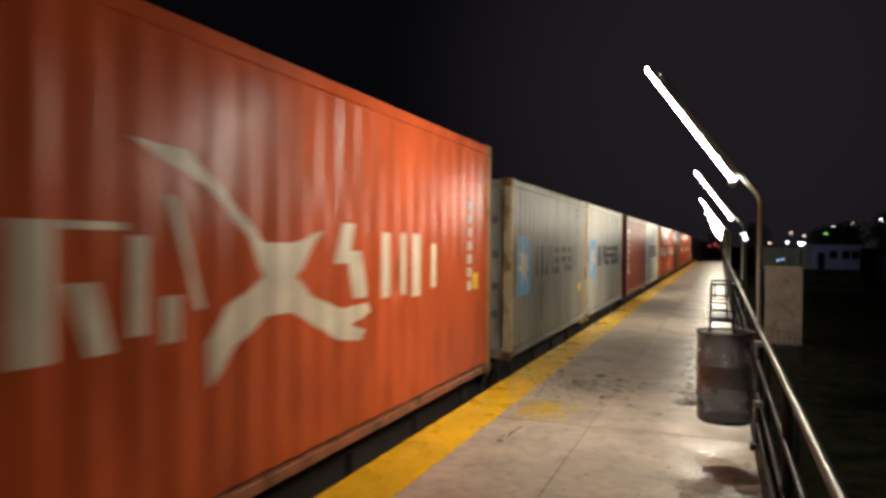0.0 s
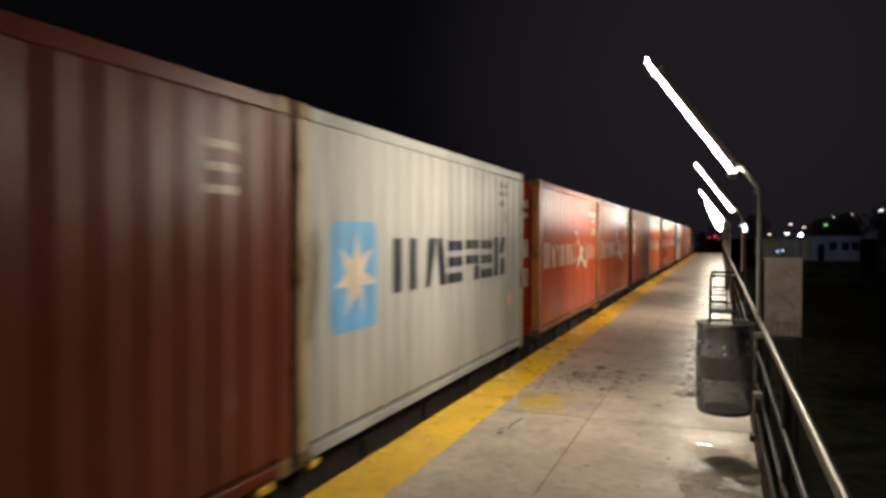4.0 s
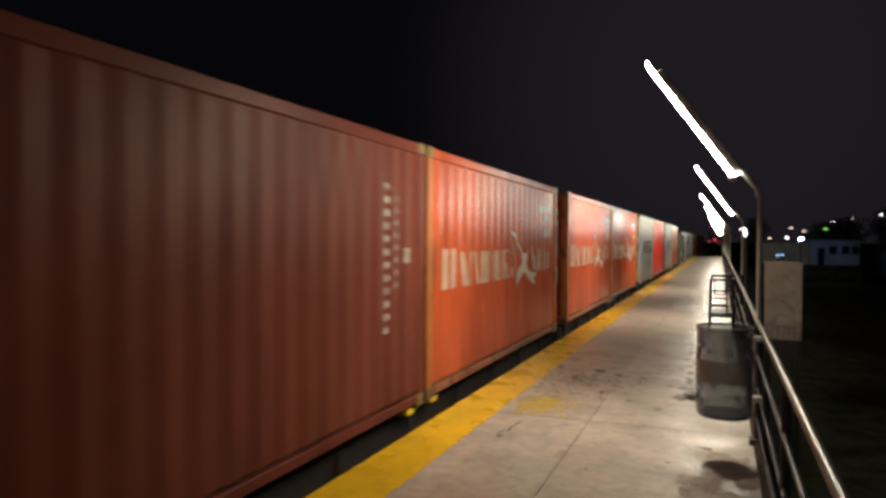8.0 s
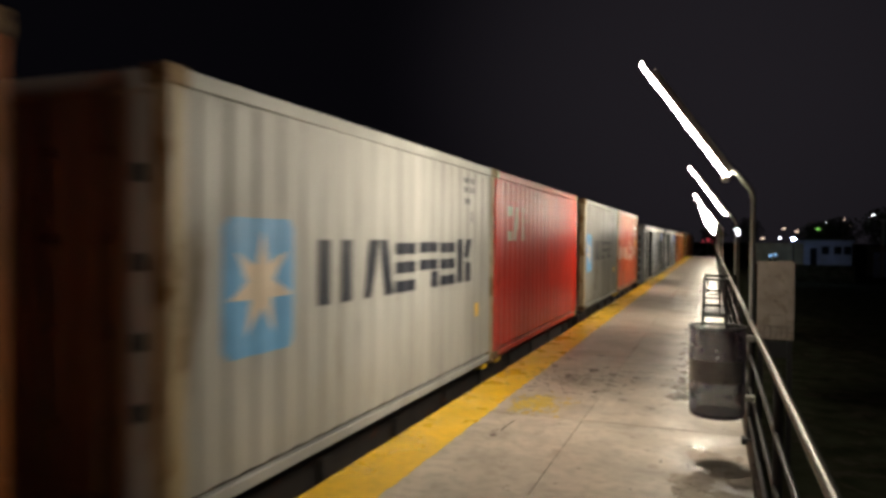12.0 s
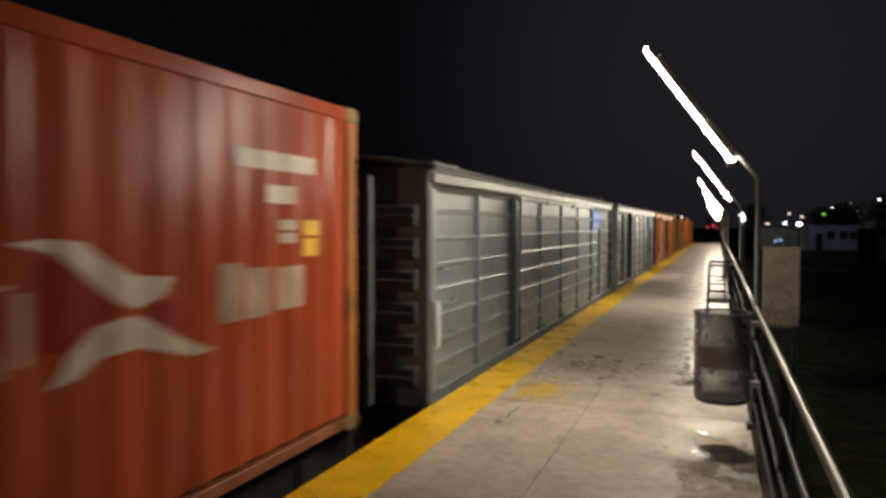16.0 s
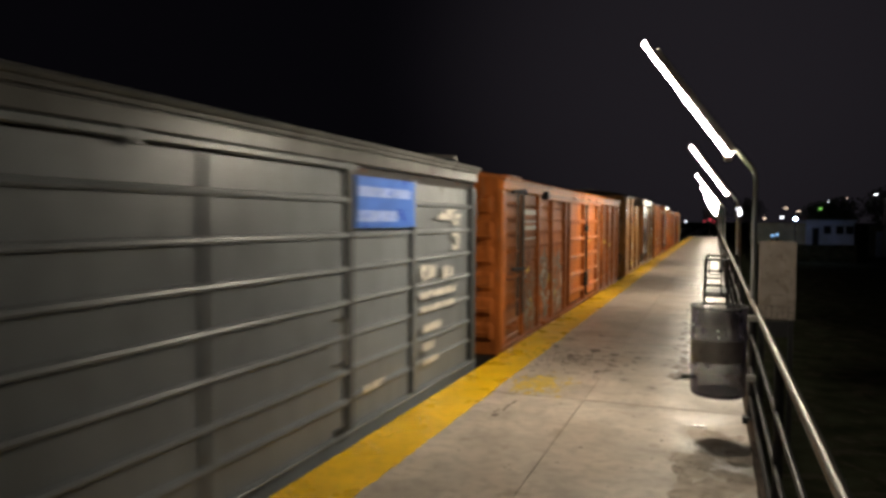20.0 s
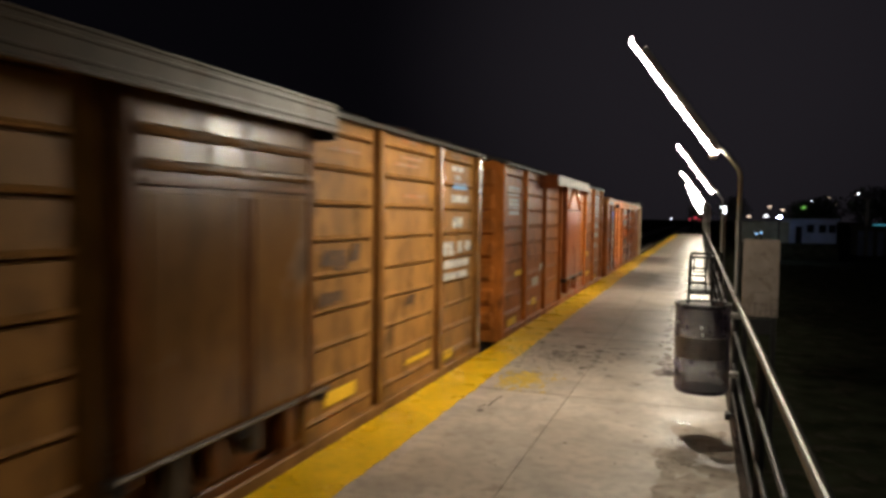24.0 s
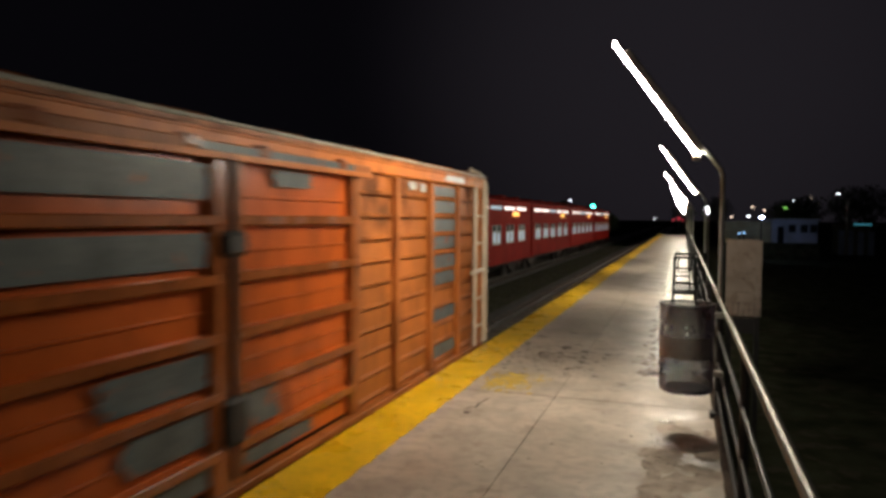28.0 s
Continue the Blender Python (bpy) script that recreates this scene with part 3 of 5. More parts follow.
def grey_boxcar():
    L = 12.4
    c = thing("boxcar", "grey steel boxcar with wide doors and a blue label", "boxcar", "wagons of the goods train")
    ribs = [.3, .53, .8, 1.065, 1.32, 1.58, 1.848]
    for s in (1, -1):
        seams = [.12, 1.5, 2.95, 4.62, 6.2, 7.75, 9.36, 10.62, L - .12]
        for a, b in zip(seams, seams[1:]):
            door = 2.9 < a < 9.2
            part("door_panel" if door else "side_panel", ribbed(s * (HALF - (.03 if door else .06)), a + .02, b - .02, .06, 2.06, ribs, .036, .024, s), "boxgrey", c)
        for y, w, m in ((.07, .14, "boxgrey"), (1.5, .06, "boxgrey"), (2.98, .22, "boxdark"), (4.62, .12, "boxgrey"), (6.2, .12, "boxgrey"), (7.75, .07, "boxgrey"), (9.36, .12, "boxdark"), (10.62, .08, "boxgrey"), (L - .07, .14, "boxdark")):
            part("side_post", solid((s * HALF - .055, s * HALF + (.0 if w < .2 else .015), y - w / 2, y + w / 2, .04, 2.06), bevel=.008), m, c)
        part("side_sill", solid((s * HALF - .06, s * HALF + .004, 0, L, -.34, .07), bevel=.01), "boxgrey", c)
        part("sill_flange", solid((s * HALF - .03, s * HALF + .03, .1, L - .1, .045, .07), bevel=.004), "boxgrey", c)
        part("eaves_band", solid((s * HALF - .07, s * HALF + .02, 0, L, 2.125, 2.225), bevel=.01), "eavesgrey", c, "smooth pale grey eaves band")
        # dark strip stands in for the shadow gap below the band
        part("eaves_recess", solid((s * HALF - .075, s * HALF - .045, .1, L - .1, 2.04, 2.13)), "iron", c, "dark strip for the shade under the eaves")
        part("roof_flange", ribbed(s * (HALF + .005), -.01, L + .01, 2.225, 2.3, [2.262], .03, .03, s), "eavesgrey", c)
        part("roof_roll", tube([(s * (HALF + .03), -.02, 2.285), (s * (HALF + .03), L + .02, 2.285)], .024, 8), "eavesgrey", c)
        part("door_track", solid((s * HALF - .05, s * HALF + .024, 3.2, 9.45, 2.078, 2.118), bevel=.005), "boxgrey", c)
        for y in (3.3, 5.0, 7.2, 9.3):
            part("track_bracket", solid((s * HALF - .04, s * HALF + .03, y - .04, y + .04, 2.05, 2.13), bevel=.006), "boxgrey", c)
        for y in (3.2, 4.5, 4.75, 6.1, 6.32, 7.7, 9.2):
            part("door_hinge", solid((s * HALF - .03, s * HALF + .02, y - .03, y + .03, .02, .12), bevel=.006), "boxdark", c)
    x = HALF + .012
    part("label_panel", solid((HALF - .03, x, 9.44, 10.57, 1.63, 2.04)), "labelblue", c, "blue label panel")
    marks(x + .004, [slanted(9.46, 10.46, 1.88, 1.96), slanted(9.46, 10.18, 1.68, 1.77)], "labeltext", c, "", "marking")
    marks(HALF - .001, [slanted(11.15, 11.8, 1.7, 1.76, .1), slanted(11.3, 11.62, 1.76, 1.81, .1), slanted(11.62, 11.8, 1.64, 1.69), slanted(11.6, 11.82, 1.38, 1.43), slanted(11.74, 11.82, 1.43, 1.52), slanted(11.58, 11.8, 1.52, 1.56),
                                          slanted(10.76, 10.9, 1.1, 1.26), slanted(10.94, 11.14, 1.12, 1.25), slanted(11.32, 11.5, 1.08, 1.22), slanted(11.54, 11.62, 1.1, 1.2), slanted(10.74, 11.7, .93, 1.0), slanted(10.74, 11.7, .8, .86),
                                          slanted(10.8, 11.3, .6, .68), slanted(10.8, 11.1, .42, .5), slanted(10.8, 11.2, .28, .34), slanted(9.6, 9.95, .3, .36)], "wornwhite", c)
    for y in (2.86, 3.14):
        part("lock_rod", tube([(HALF + .04, y, .1), (HALF + .04, y, 2.05)], .018, 8), "boxdark", c)
    part("door_handle", tube([(HALF + .01, 3.3, .5), (HALF + .06, 3.3, .52), (HALF + .06, 3.75, .56), (HALF + .01, 3.75, .56)], .014, 6), "steel", c)
    part("door_handle", tube([(HALF + .0, 9.1, .62), (HALF + .06, 9.15, .62), (HALF + .06, 9.15, .95), (HALF + .0, 9.1, .95)], .014, 6), "steel", c)
    part("roof", arched_roof(L, 2.28, .15), "eavesgrey", c)
    part("running_board", solid((-.3, .3, -.1, L + .1, 2.44, 2.47)), "roofgrey", c)
    # end walls darker than the body: their shade is put into the colour
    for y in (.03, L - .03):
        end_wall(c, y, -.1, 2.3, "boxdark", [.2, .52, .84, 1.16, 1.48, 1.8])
    part("corner_grab", tube([(1.1, L, 2.34), (1.1, L, 2.44), (.7, L, 2.47), (.7, L, 2.36)], .014, 6), "steel", c)
    for y in (.22, .46, .7):
        part("walk_board", solid((HALF - .8, HALF - .02, y - .1, y + .1, 2.32, 2.345), bevel=.004), "eavesgrey", c)
    part("corner_post", solid((HALF - .36, HALF - .02, -.02, .04, -.1, 2.28), bevel=.01), "boxgrey", c)
    for k in range(7):
        part("ladder_rung", tube([(.35, -.1, .1 + .32 * k), (.72, -.1, .1 + .32 * k)], .014, 6), "boxdark", c)
    for x in (.35, .72):
        part("ladder_side", solid((x - .025, x + .025, -.12, -.06, -.1, 2.2)), "boxgrey", c, "grey ladder side")
    grab_irons(c, .35, "boxgrey")
    part("retainer", tube([(HALF + .03, .06, .5), (HALF + .03, .06, .95)], .035, 8), "coachpale", c)
    under(c, L)
    return c


def ragged_patch(x, y0, y1, z0, z1, seed):
    """A thin primed area whose short ends are uneven."""
    rnd = random.Random(seed)
    n = 6
    low = [(y0 + rnd.uniform(-.05, .05), z0 + (z1 - z0) * k / n) for k in range(n + 1)]
    high = [(y1 + rnd.uniform(-.02, .03), z0 + (z1 - z0) * k / n) for k in range(n, -1, -1)]
    return flat_marks(x, [low + high])


def orange_boxcar(mat, mat2, old):
    L = 12.0
    c = thing("boxcar", "orange steel boxcar with grey primer patches and a blue panel" if old else "orange steel boxcar with faded graffiti on its side", "boxcar", "wagons of the goods train")
    ribs = [.07 + .205 * i for i in range(10)]
    posts = [.17, 1.18, 2.16, 3.15, 4.3, 8.1, 9.0, 9.98, 10.95, L - .1]
    for s in (1, -1):
        for a, b in zip(posts, posts[1:]):
            if a == 4.3:
                continue
            m = "patch" if old and s > 0 and a == 1.18 else ("brownbox" if a == .17 and not old else mat2 if a in (2.16, 3.15) else mat)
            part("side_panel", ribbed(s * (HALF - .055), a + .09, b - .09, .0, 2.08, ribs, .042, .018, s, True), m, c)
            part("panel_back", solid((s * (HALF - .105) - .004, s * (HALF - .105) + .004, a, b, .02, 2.08)), m, c)
            for y0, y1 in ((a, a + .09), (b - .09, b)):
                part("panel_margin", solid((s * (HALF - .07) - .015, s * (HALF - .07) + .015, y0, y1, .02, 2.08)), m, c)
        for y in posts:
            w = .2 if y == .17 else .17 if y in (4.3, L - .1) else .11
            part("side_post", solid((s * HALF - .09, s * HALF + .0, y - w / 2, y + w / 2, .0, 2.09), bevel=.018), mat, c)
        part("door_recess", solid((s * (HALF - .1) - .01, s * (HALF - .1) + .01, 4.38, 4.62, .0, 2.1)), "doorbrown", c)
        part("side_sill", solid((s * HALF - .08, s * HALF + .004, .07, L, -.34, .0), bevel=.01), mat, c)
        part("eaves_band", solid((s * HALF - .08, s * HALF + .004, .07, L, 2.09, 2.25), bevel=.014), mat2, c)
        part("eaves_bead", tube([(s * (HALF + .004), .07, 2.2), (s * (HALF + .004), L, 2.2)], .012, 6), mat2, c)
        # sliding door in two leaves with heavy rails, on a long hanging track
        for a, b in ((4.62, 6.2), (6.36, 8.02)):
            d = part("door", ribbed(s * (HALF - .04), a, b, .06, 2.05, [.27, .62, .97, 1.32, 1.67], .075, .036, s), "reddoor" if old else mat2, c)
            if old:
                for zz in (.27, .62, .97, 1.32, 1.67):
                    part("door_band", solid((s * HALF + (.024 if s > 0 else -.04), s * HALF + (.04 if s > 0 else -.024), a + .02, b - .02, zz - .03, zz + .034), bevel=.007), "doorband", d)
            part("door_rail", solid((s * (HALF - .04) - .02, s * (HALF - .04) + .05, a, a + .08, .04, 2.06), bevel=.01), mat, d)
            part("door_rail", solid((s * (HALF - .04) - .02, s * (HALF - .04) + .05, b - .08, b, .04, 2.06), bevel=.01), "doorband" if old else mat, d)
            for zz in (.43, .78, 1.13, 1.48, 1.82):
                part("door_rib", solid((s * (HALF - .04) - .01, s * (HALF - .04) + .018, a + .1, b - .1, zz - .008, zz + .008), bevel=.004), "reddoor" if old else mat2, d)
        part("lock_post", solid((s * HALF - .07, s * HALF + .03, 6.11 if old else 6.19, 6.4 if old else 6.37, .02, 2.08), bevel=.02), "doorband" if old else "doorbrown", c)
        part("door_track", solid((s * HALF - .02, s * HALF + .055, 2.42, 8.25, 2.05, 2.13), bevel=.008), mat, c)
        part("track_lip", solid((s * HALF + s * .05 - .012, s * HALF + s * .05 + .012, 2.42, 8.25, 2.03, 2.07), bevel=.004), mat2, c)
        part("track_stop", solid((s * HALF - .02, s * HALF + .08, 2.36, 2.48, 2.03, 2.16), bevel=.015), "iron", c)
        part("door_track", solid((s * HALF - .05, s * HALF + .05, 2.42, 8.25, -.02, .03), bevel=.006), mat, c)
        for y in (4.9, 5.9, 6.6, 7.7):
            part("door_roller", solid((s * HALF - .02, s * HALF + .07, y - .06, y + .06, 2.07, 2.15), bevel=.015), "doorbrown", c)
    for y, z, h in ((6.28, .3, .3), (6.28, 1.45, .16)):
        part("lock_box", solid((HALF - .03, HALF + .08, y - .1, y + .12, z, z + h), bevel=.03), "iron", c)
    part("lock_rod", tube([(HALF + .05, 6.28, .1), (HALF + .05, 6.28, 2.05)], .018, 8), "iron", c)
    # cross walk at the roof's corner
    for y in (.28, .52, .76):
        part("walk_board", solid((HALF - .8, HALF + .0, y - .1, y + .1, 2.275, 2.3), bevel=.004), mat, c)
    part("walk_bracket", tube([(HALF + .02, .2, 2.25), (HALF + .02, .24, 2.285), (HALF + .02, .86, 2.285), (HALF + .02, .92, 2.25)], .016, 6), mat, c)
    x = HALF - .034
    if old:
        marks(x, [slanted(1.29, 2.06, 1.75, 1.87), slanted(1.29, 2.06, 1.66, 1.73)], "labelblue", c, "faded blue panel", "marking")
        marks(x + .002, [slanted(1.34, 1.95, 1.78, 1.81), slanted(1.34, 1.9, 1.69, 1.71)], "labeltext", c, "", "marking")
        marks(x, [slanted(1.29, 1.8, 1.5, 1.63)], "overblue", c, "thin blue overspray", "marking")
        marks(x, [slanted(1.32, 1.62, 1.35, 1.47), slanted(1.7, 2.0, 1.38, 1.48), slanted(1.32, 1.5, 1.15, 1.25), slanted(1.55, 2.02, 1.14, 1.26), slanted(1.3, 2.04, .93, 1.06), slanted(1.4, 1.96, .75, .84), slanted(1.36, 1.9, .53, .6), slanted(1.4, 2.0, .32, .38)], "worn", c, "worn pale marking", "marking")
        marks(x, [slanted(.3, 1.08, .92, 1.06), slanted(.27, 1.08, .1, .22)], "patch", c, "grey primer patch", "patch")
        marks(x, [slanted(2.26, 2.7, .02, .2, .1)], "patch", c, "grey primer patch", "patch")
        marks(x + .001, [slanted(2.7, 3.04, .1, .26, .1)], "scarlet", c, "red touch-up paint", "patch")
        x2 = HALF - .006
        for a, b, z0, z1 in ((4.72, 6.1, 1.79, 2.0), (4.72, 6.1, 1.4, 1.6), (5.3, 6.1, .7, .9), (5.45, 6.1, .36, .56), (5.5, 6.12, .1, .22), (6.8, 7.3, 1.9, 2.01), (6.46, 6.85, .34, .58), (6.46, 7.3, .1, .2)):
            part("patch", ragged_patch(x2, a, b, z0, z1, int(a * 100 + z0 * 10)), "patch", c, "grey primer patch")
        for z0, z1 in ((.1, .24), (.52, .66), (.93, 1.07), (1.12, 1.27), (1.34, 1.48), (1.54, 1.68), (1.75, 1.89), (1.94, 2.05)):
            part("patch", ragged_patch(x, 10.08, 10.86, z0, z1, int(z0 * 100)), "patch", c, "grey primer patch")
        part("patch", ragged_patch(HALF + .007, 10.4, 11.1, 2.12, 2.245, 31), "coachpale", c, "white painted corner patch")
        part("patch", ragged_patch(HALF - .02, 9.32, 9.5, 1.98, 2.06, 12), "wornwhite", c, "small white dab")
        part("patch", ragged_patch(HALF - .02, 9.62, 9.8, 1.97, 2.05, 13), "wornwhite", c, "small white dab")
        part("patch", ragged_patch(HALF + .006, .36, 1.5, 2.1, 2.2, 7), "patch", c, "grey primer patch")
        part("patch", ragged_patch(HALF + .058, 5.9, 7.9, 2.06, 2.12, 8), "patch", c, "grey primer patch")
        part("end_frame", tube([(HALF + .02, L, .0), (HALF + .02, L, 2.14), (HALF - .04, L, 2.26), (HALF - .2, L, 2.34)], .05, 8), "white", c, "pale painted corner frame")
        part("end_frame", tube([(HALF + .01, L - .4, .0), (HALF + .01, L - .4, 2.1)], .03, 8), "white", c, "pale painted corner frame")
        for z in (.25, .62, 1.36, 1.72):
            part("end_rung", tube([(HALF + .02, L, z), (HALF + .02, L - .4, z)], .016, 6), "white", c)
        part("end_handle", tube([(HALF + .02, L, 1.0), (HALF + .04, L - .62, .98)], .03, 8), "white", c)
    else:
        marks(x, [slanted(1.28, 2.06, 1.78, 1.85), slanted(1.28, 2.06, 1.66, 1.69), slanted(1.28, 2.06, 1.55, 1.61), slanted(1.28, 2.04, 1.4, 1.43)], "white", c, "", "marking")
        rnd = random.Random(5)
        for a, b, h in ((1.28, 2.06, .85), (2.26, 3.04, 1.2), (3.25, 4.18, 1.0)):
            for q in range(9):
                y, z, r = rnd.uniform(a + .2, b - .2), rnd.uniform(.1, h), rnd.uniform(.12, .2)
                marks(x + .0003 * q, [[(y + r * math.cos(k * .45) * rnd.uniform(.5, 1.1), z + r * 1.1 * math.sin(k * .45) * rnd.uniform(.5, 1.1)) for k in range(14)]], "overspray", c, "thin grey overspray", "graffiti")
        for m, n in (("worn", 40), ("yellowmark", 5), ("white", 14)):
            polys = []
            for i in range(n):
                y, z, r = rnd.uniform(1.35, 4.1), rnd.uniform(.16, 1.05), rnd.uniform(.08, .2)
                if any(abs(y - p) < .08 + r for p in posts):
                    r = .07
                if any(abs(y - p) < .08 + r for p in posts):
                    continue
                a0, w, span = rnd.uniform(0, 6), rnd.uniform(.03, .08), rnd.uniform(1.5, 3.6)
                arc = [a0 + span * k / 7 for k in range(8)]
                polys.append([(y + r * math.cos(a), z + r * math.sin(a)) for a in arc] + [(y + (r - w) * math.cos(a), z + (r - w) * math.sin(a)) for a in reversed(arc)])
            marks(x + .006 + (.002 if m == "white" else 0) + (.004 if m == "yellowmark" else 0), polys, m, c, "faded graffiti stroke", "graffiti")
        # the tag runs on over two posts
        marks(HALF + .002, [slanted(2.11, 2.21, .5, .95), slanted(3.1, 3.2, .55, 1.15)], "overspray", c, "thin grey overspray", "graffiti")
        marks(HALF - .02, [slanted(6.9, 7.2, 1.22, 1.26), slanted(9.2, 9.5, 1.1, 1.2), slanted(10.2, 10.45, 1.0, 1.1)], "yellowmark", c, "", "marking")
    part("roof", arched_roof(L - .07, 2.245, .16), mat, c).location.y = .07
    # paler tube also carries the highlight along the roof edge
    part("roof_edge", tube([(HALF + .028, .05, 2.25), (HALF + .028, L + .02, 2.25)], .014, 8), "worn" if old else mat2, c, "pale worn roof edge with its highlight" if old else "")
    for y in (.1, L - .03):
        end_wall(c, y, -.1, 2.28, "doorband", [.2, .54, .88, 1.22, 1.56, 1.9])
    grab_irons(c, .46, mat)
    if not old:
        for y in (.72, 1.0):
            part("brake_rod", tube([(HALF + .03, y, .35), (HALF + .03, y, 2.06)], .022, 6), "hood", c)
        part("brake_lever", tube([(HALF + .03, .42, 1.02), (HALF + .05, 1.05, 1.0)], .024, 6), "iron", c)
        part("brake_rod", tube([(HALF + .03, .42, 2.08), (HALF + .06, .6, 2.1), (HALF + .05, .82, 2.07)], .026, 6), "iron", c)
        part("brake_rod", tube([(HALF + .03, .84, 2.1), (HALF + .06, .95, 2.12), (HALF + .05, 1.08, 2.07)], .026, 6), "iron", c)
    under(c, L)
    return c


def hooded_boxcar(mat, mat2, far_door):
    d0, d1, h0, h1 = (4.85, 6.42, 2.82, 6.5) if far_door else (4.62, 6.26, 2.72, 6.36)
    L = 10.75
    c = thing("boxcar", "weathered tan boxcar with a hooded plank door" if far_door else "orange brown boxcar with a hooded sliding door", "boxcar", "wagons of the goods train")
    ribs = [.15 + .272 * i for i in range(9)] if far_door else [.26 + .257 * i for i in range(9)]
    posts = [.08, 1.62, 3.12, 4.72, 6.5, 7.78, 9.3, L - .08] if far_door else [.08, 1.48, 2.98, 4.48, 6.32, 7.72, 9.14, L - .08]
    for s in (1, -1):
        for a, b in zip(posts, posts[1:]):
            if a == posts[3]:
                continue
            part("side_panel", ribbed(s * (HALF - .06), a + .13, b - .13, .0, 2.46, ribs, .042, .018, s, True), mat, c)
            part("panel_back", solid((s * (HALF - .11) - .004, s * (HALF - .11) + .004, a, b, .0, 2.46)), mat, c)
            for y0, y1 in ((a, a + .13), (b - .13, b)):
                part("panel_margin", solid((s * (HALF - .075) - .015, s * (HALF - .075) + .015, y0, y1, .0, 2.44)), mat, c)
        for y in posts:
            w = .055 if y not in (.08, L - .08) else .075
            part("side_post", solid((s * HALF - .07, s * HALF + .005, y - w, y + w, -.05, 2.44), bevel=.016), "tandoor" if far_door else mat2, c)
        part("side_sill", solid((s * HALF - .06, s * HALF + .006, 0, L, -.32, .03), bevel=.01), mat, c)
        part("roof_edge", solid((s * HALF - .05, s * HALF + .03, -.03, L + .03, 2.43, 2.47), bevel=.008), "iron", c)
        # boxed hood over the door track
        o = HALF + .25
        h = sheet([(s * (HALF - .05), h0, 2.52), (s * (HALF - .05), h1, 2.52), (s * o, h1, 2.43), (s * o, h0, 2.43), (s * (o + .01), h1, 2.25), (s * (o + .01), h0, 2.25),
                   (s * (HALF - .05), h0, 2.25), (s * (HALF - .05), h1, 2.25)], [(0, 1, 2, 3), (3, 2, 4, 5), (0, 3, 5, 6), (1, 7, 4, 2)])
        hood = part("door_hood", h, "hood", c, "grey sheet metal hood")
        for z, dx in ((2.255, .262), (2.3, .258), (2.39, .254), (2.432, .25)):
            part("hood_fold", tube([(s * (HALF + dx), h0 + .02, z), (s * (HALF + dx), h1 - .01, z)], .011, 6), "hood", hood)
        for y in (h0, h1):
            part("hood_end", solid((s * (HALF + .09) - .15, s * (HALF + .09) + .15, y - .008, y + .008, 2.2, 2.44)), "iron" if far_door else "doorbrown", hood)
        d = part("door", solid((s * (HALF + .055) - .045, s * (HALF + .055) + .02, d0, d1, .42, 2.34), bevel=.01), mat2 if far_door else "doorbrown", c)
        part("door_sill", solid((s * (HALF - .1) - .02, s * (HALF - .1) + .02, d0 - .1, d1 + .1, -.05, .5)), "tanstrip", c, "dark sheet under the door")
        part("sill_beam", solid((s * (HALF - .03) - .02, s * (HALF - .03) + .02, d0 - .1, d1 + .1, -.05, .1), bevel=.008), "tanstrip" if far_door else "doorbrown", c)
        for k, y in enumerate((d0 + .3, d0 + .62, d0 + .98, d1 - .2)):
            part("roller_hanger", solid((s * HALF - .06, s * HALF + .07, y - .05 - .02 * (k % 2), y + .06, .12 + .05 * (k % 3), .5), bevel=.015), ("tanstrip" if k % 2 else "hood") if far_door else "doorbrown", c)
        x1 = s * (HALF + .055) + (.02 if s > 0 else -.045)
        if far_door:
            for a, b, m in ((.06, .82, mat2), (.84, .9, "tanstrip"), (.92, d1 - d0 - .06, mat2)):
                part("plank", solid((x1 - .002 if s > 0 else x1 - .012, x1 + .012 if s > 0 else x1 + .002, d0 + a, d0 + b, .46, 1.79), bevel=.004), m, d)
            part("door_rail", solid((x1 - .01, x1 + .03, d0, d1, 1.83, 1.86)), "tanstrip", d)
            part("door_panel", ribbed(x1 + s * .006, d0 + .02, d1 - .02, 1.88, 2.3, [1.93, 2.1], .04, .03, s), mat2, d)
        else:
            part("door_sheet", solid((x1 - .01, x1 + .012, d0 + .06, d1 - .06, .46, 1.8), bevel=.004), "doorbrown", d)
            part("door_rail", solid((x1 - .01, x1 + .03, d0, d1, 1.82, 1.845)), "iron", d)
            bm, m = bmesh.new(), (d0 + d1) / 2
            rod(bm, (x1 + s * .012, d0 + .1, 1.88), (x1 + s * .012, m - .1, 2.3), .03, 6)
            rod(bm, (x1 + s * .012, d1 - .1, 1.88), (x1 + s * .012, m + .1, 2.3), .03, 6)
            part("door_brace", bm, mat2, d)
        for y in (d0 - .03, d1 + .03):
            part("door_edge", solid((s * (HALF + .05) - .05, s * (HALF + .05) + .035, y - .035, y + .035, .36, 2.3), bevel=.008), "tanstrip" if far_door else "doorbrown", d)
        part("door_track", tube([(s * (HALF + .12), d0 - .2, .45), (s * (HALF + .12), d1 + .22, .45)], .018, 8), "track", c, "worn steel door track")
        for y in (d0 - .15, (d0 + d1) / 2, d1 + .15):
            part("track_bracket", solid((min(s * HALF, s * (HALF + .12)), max(s * HALF, s * (HALF + .12)), y - .03, y + .03, .37, .44)), "iron", c)
    x = HALF - .039
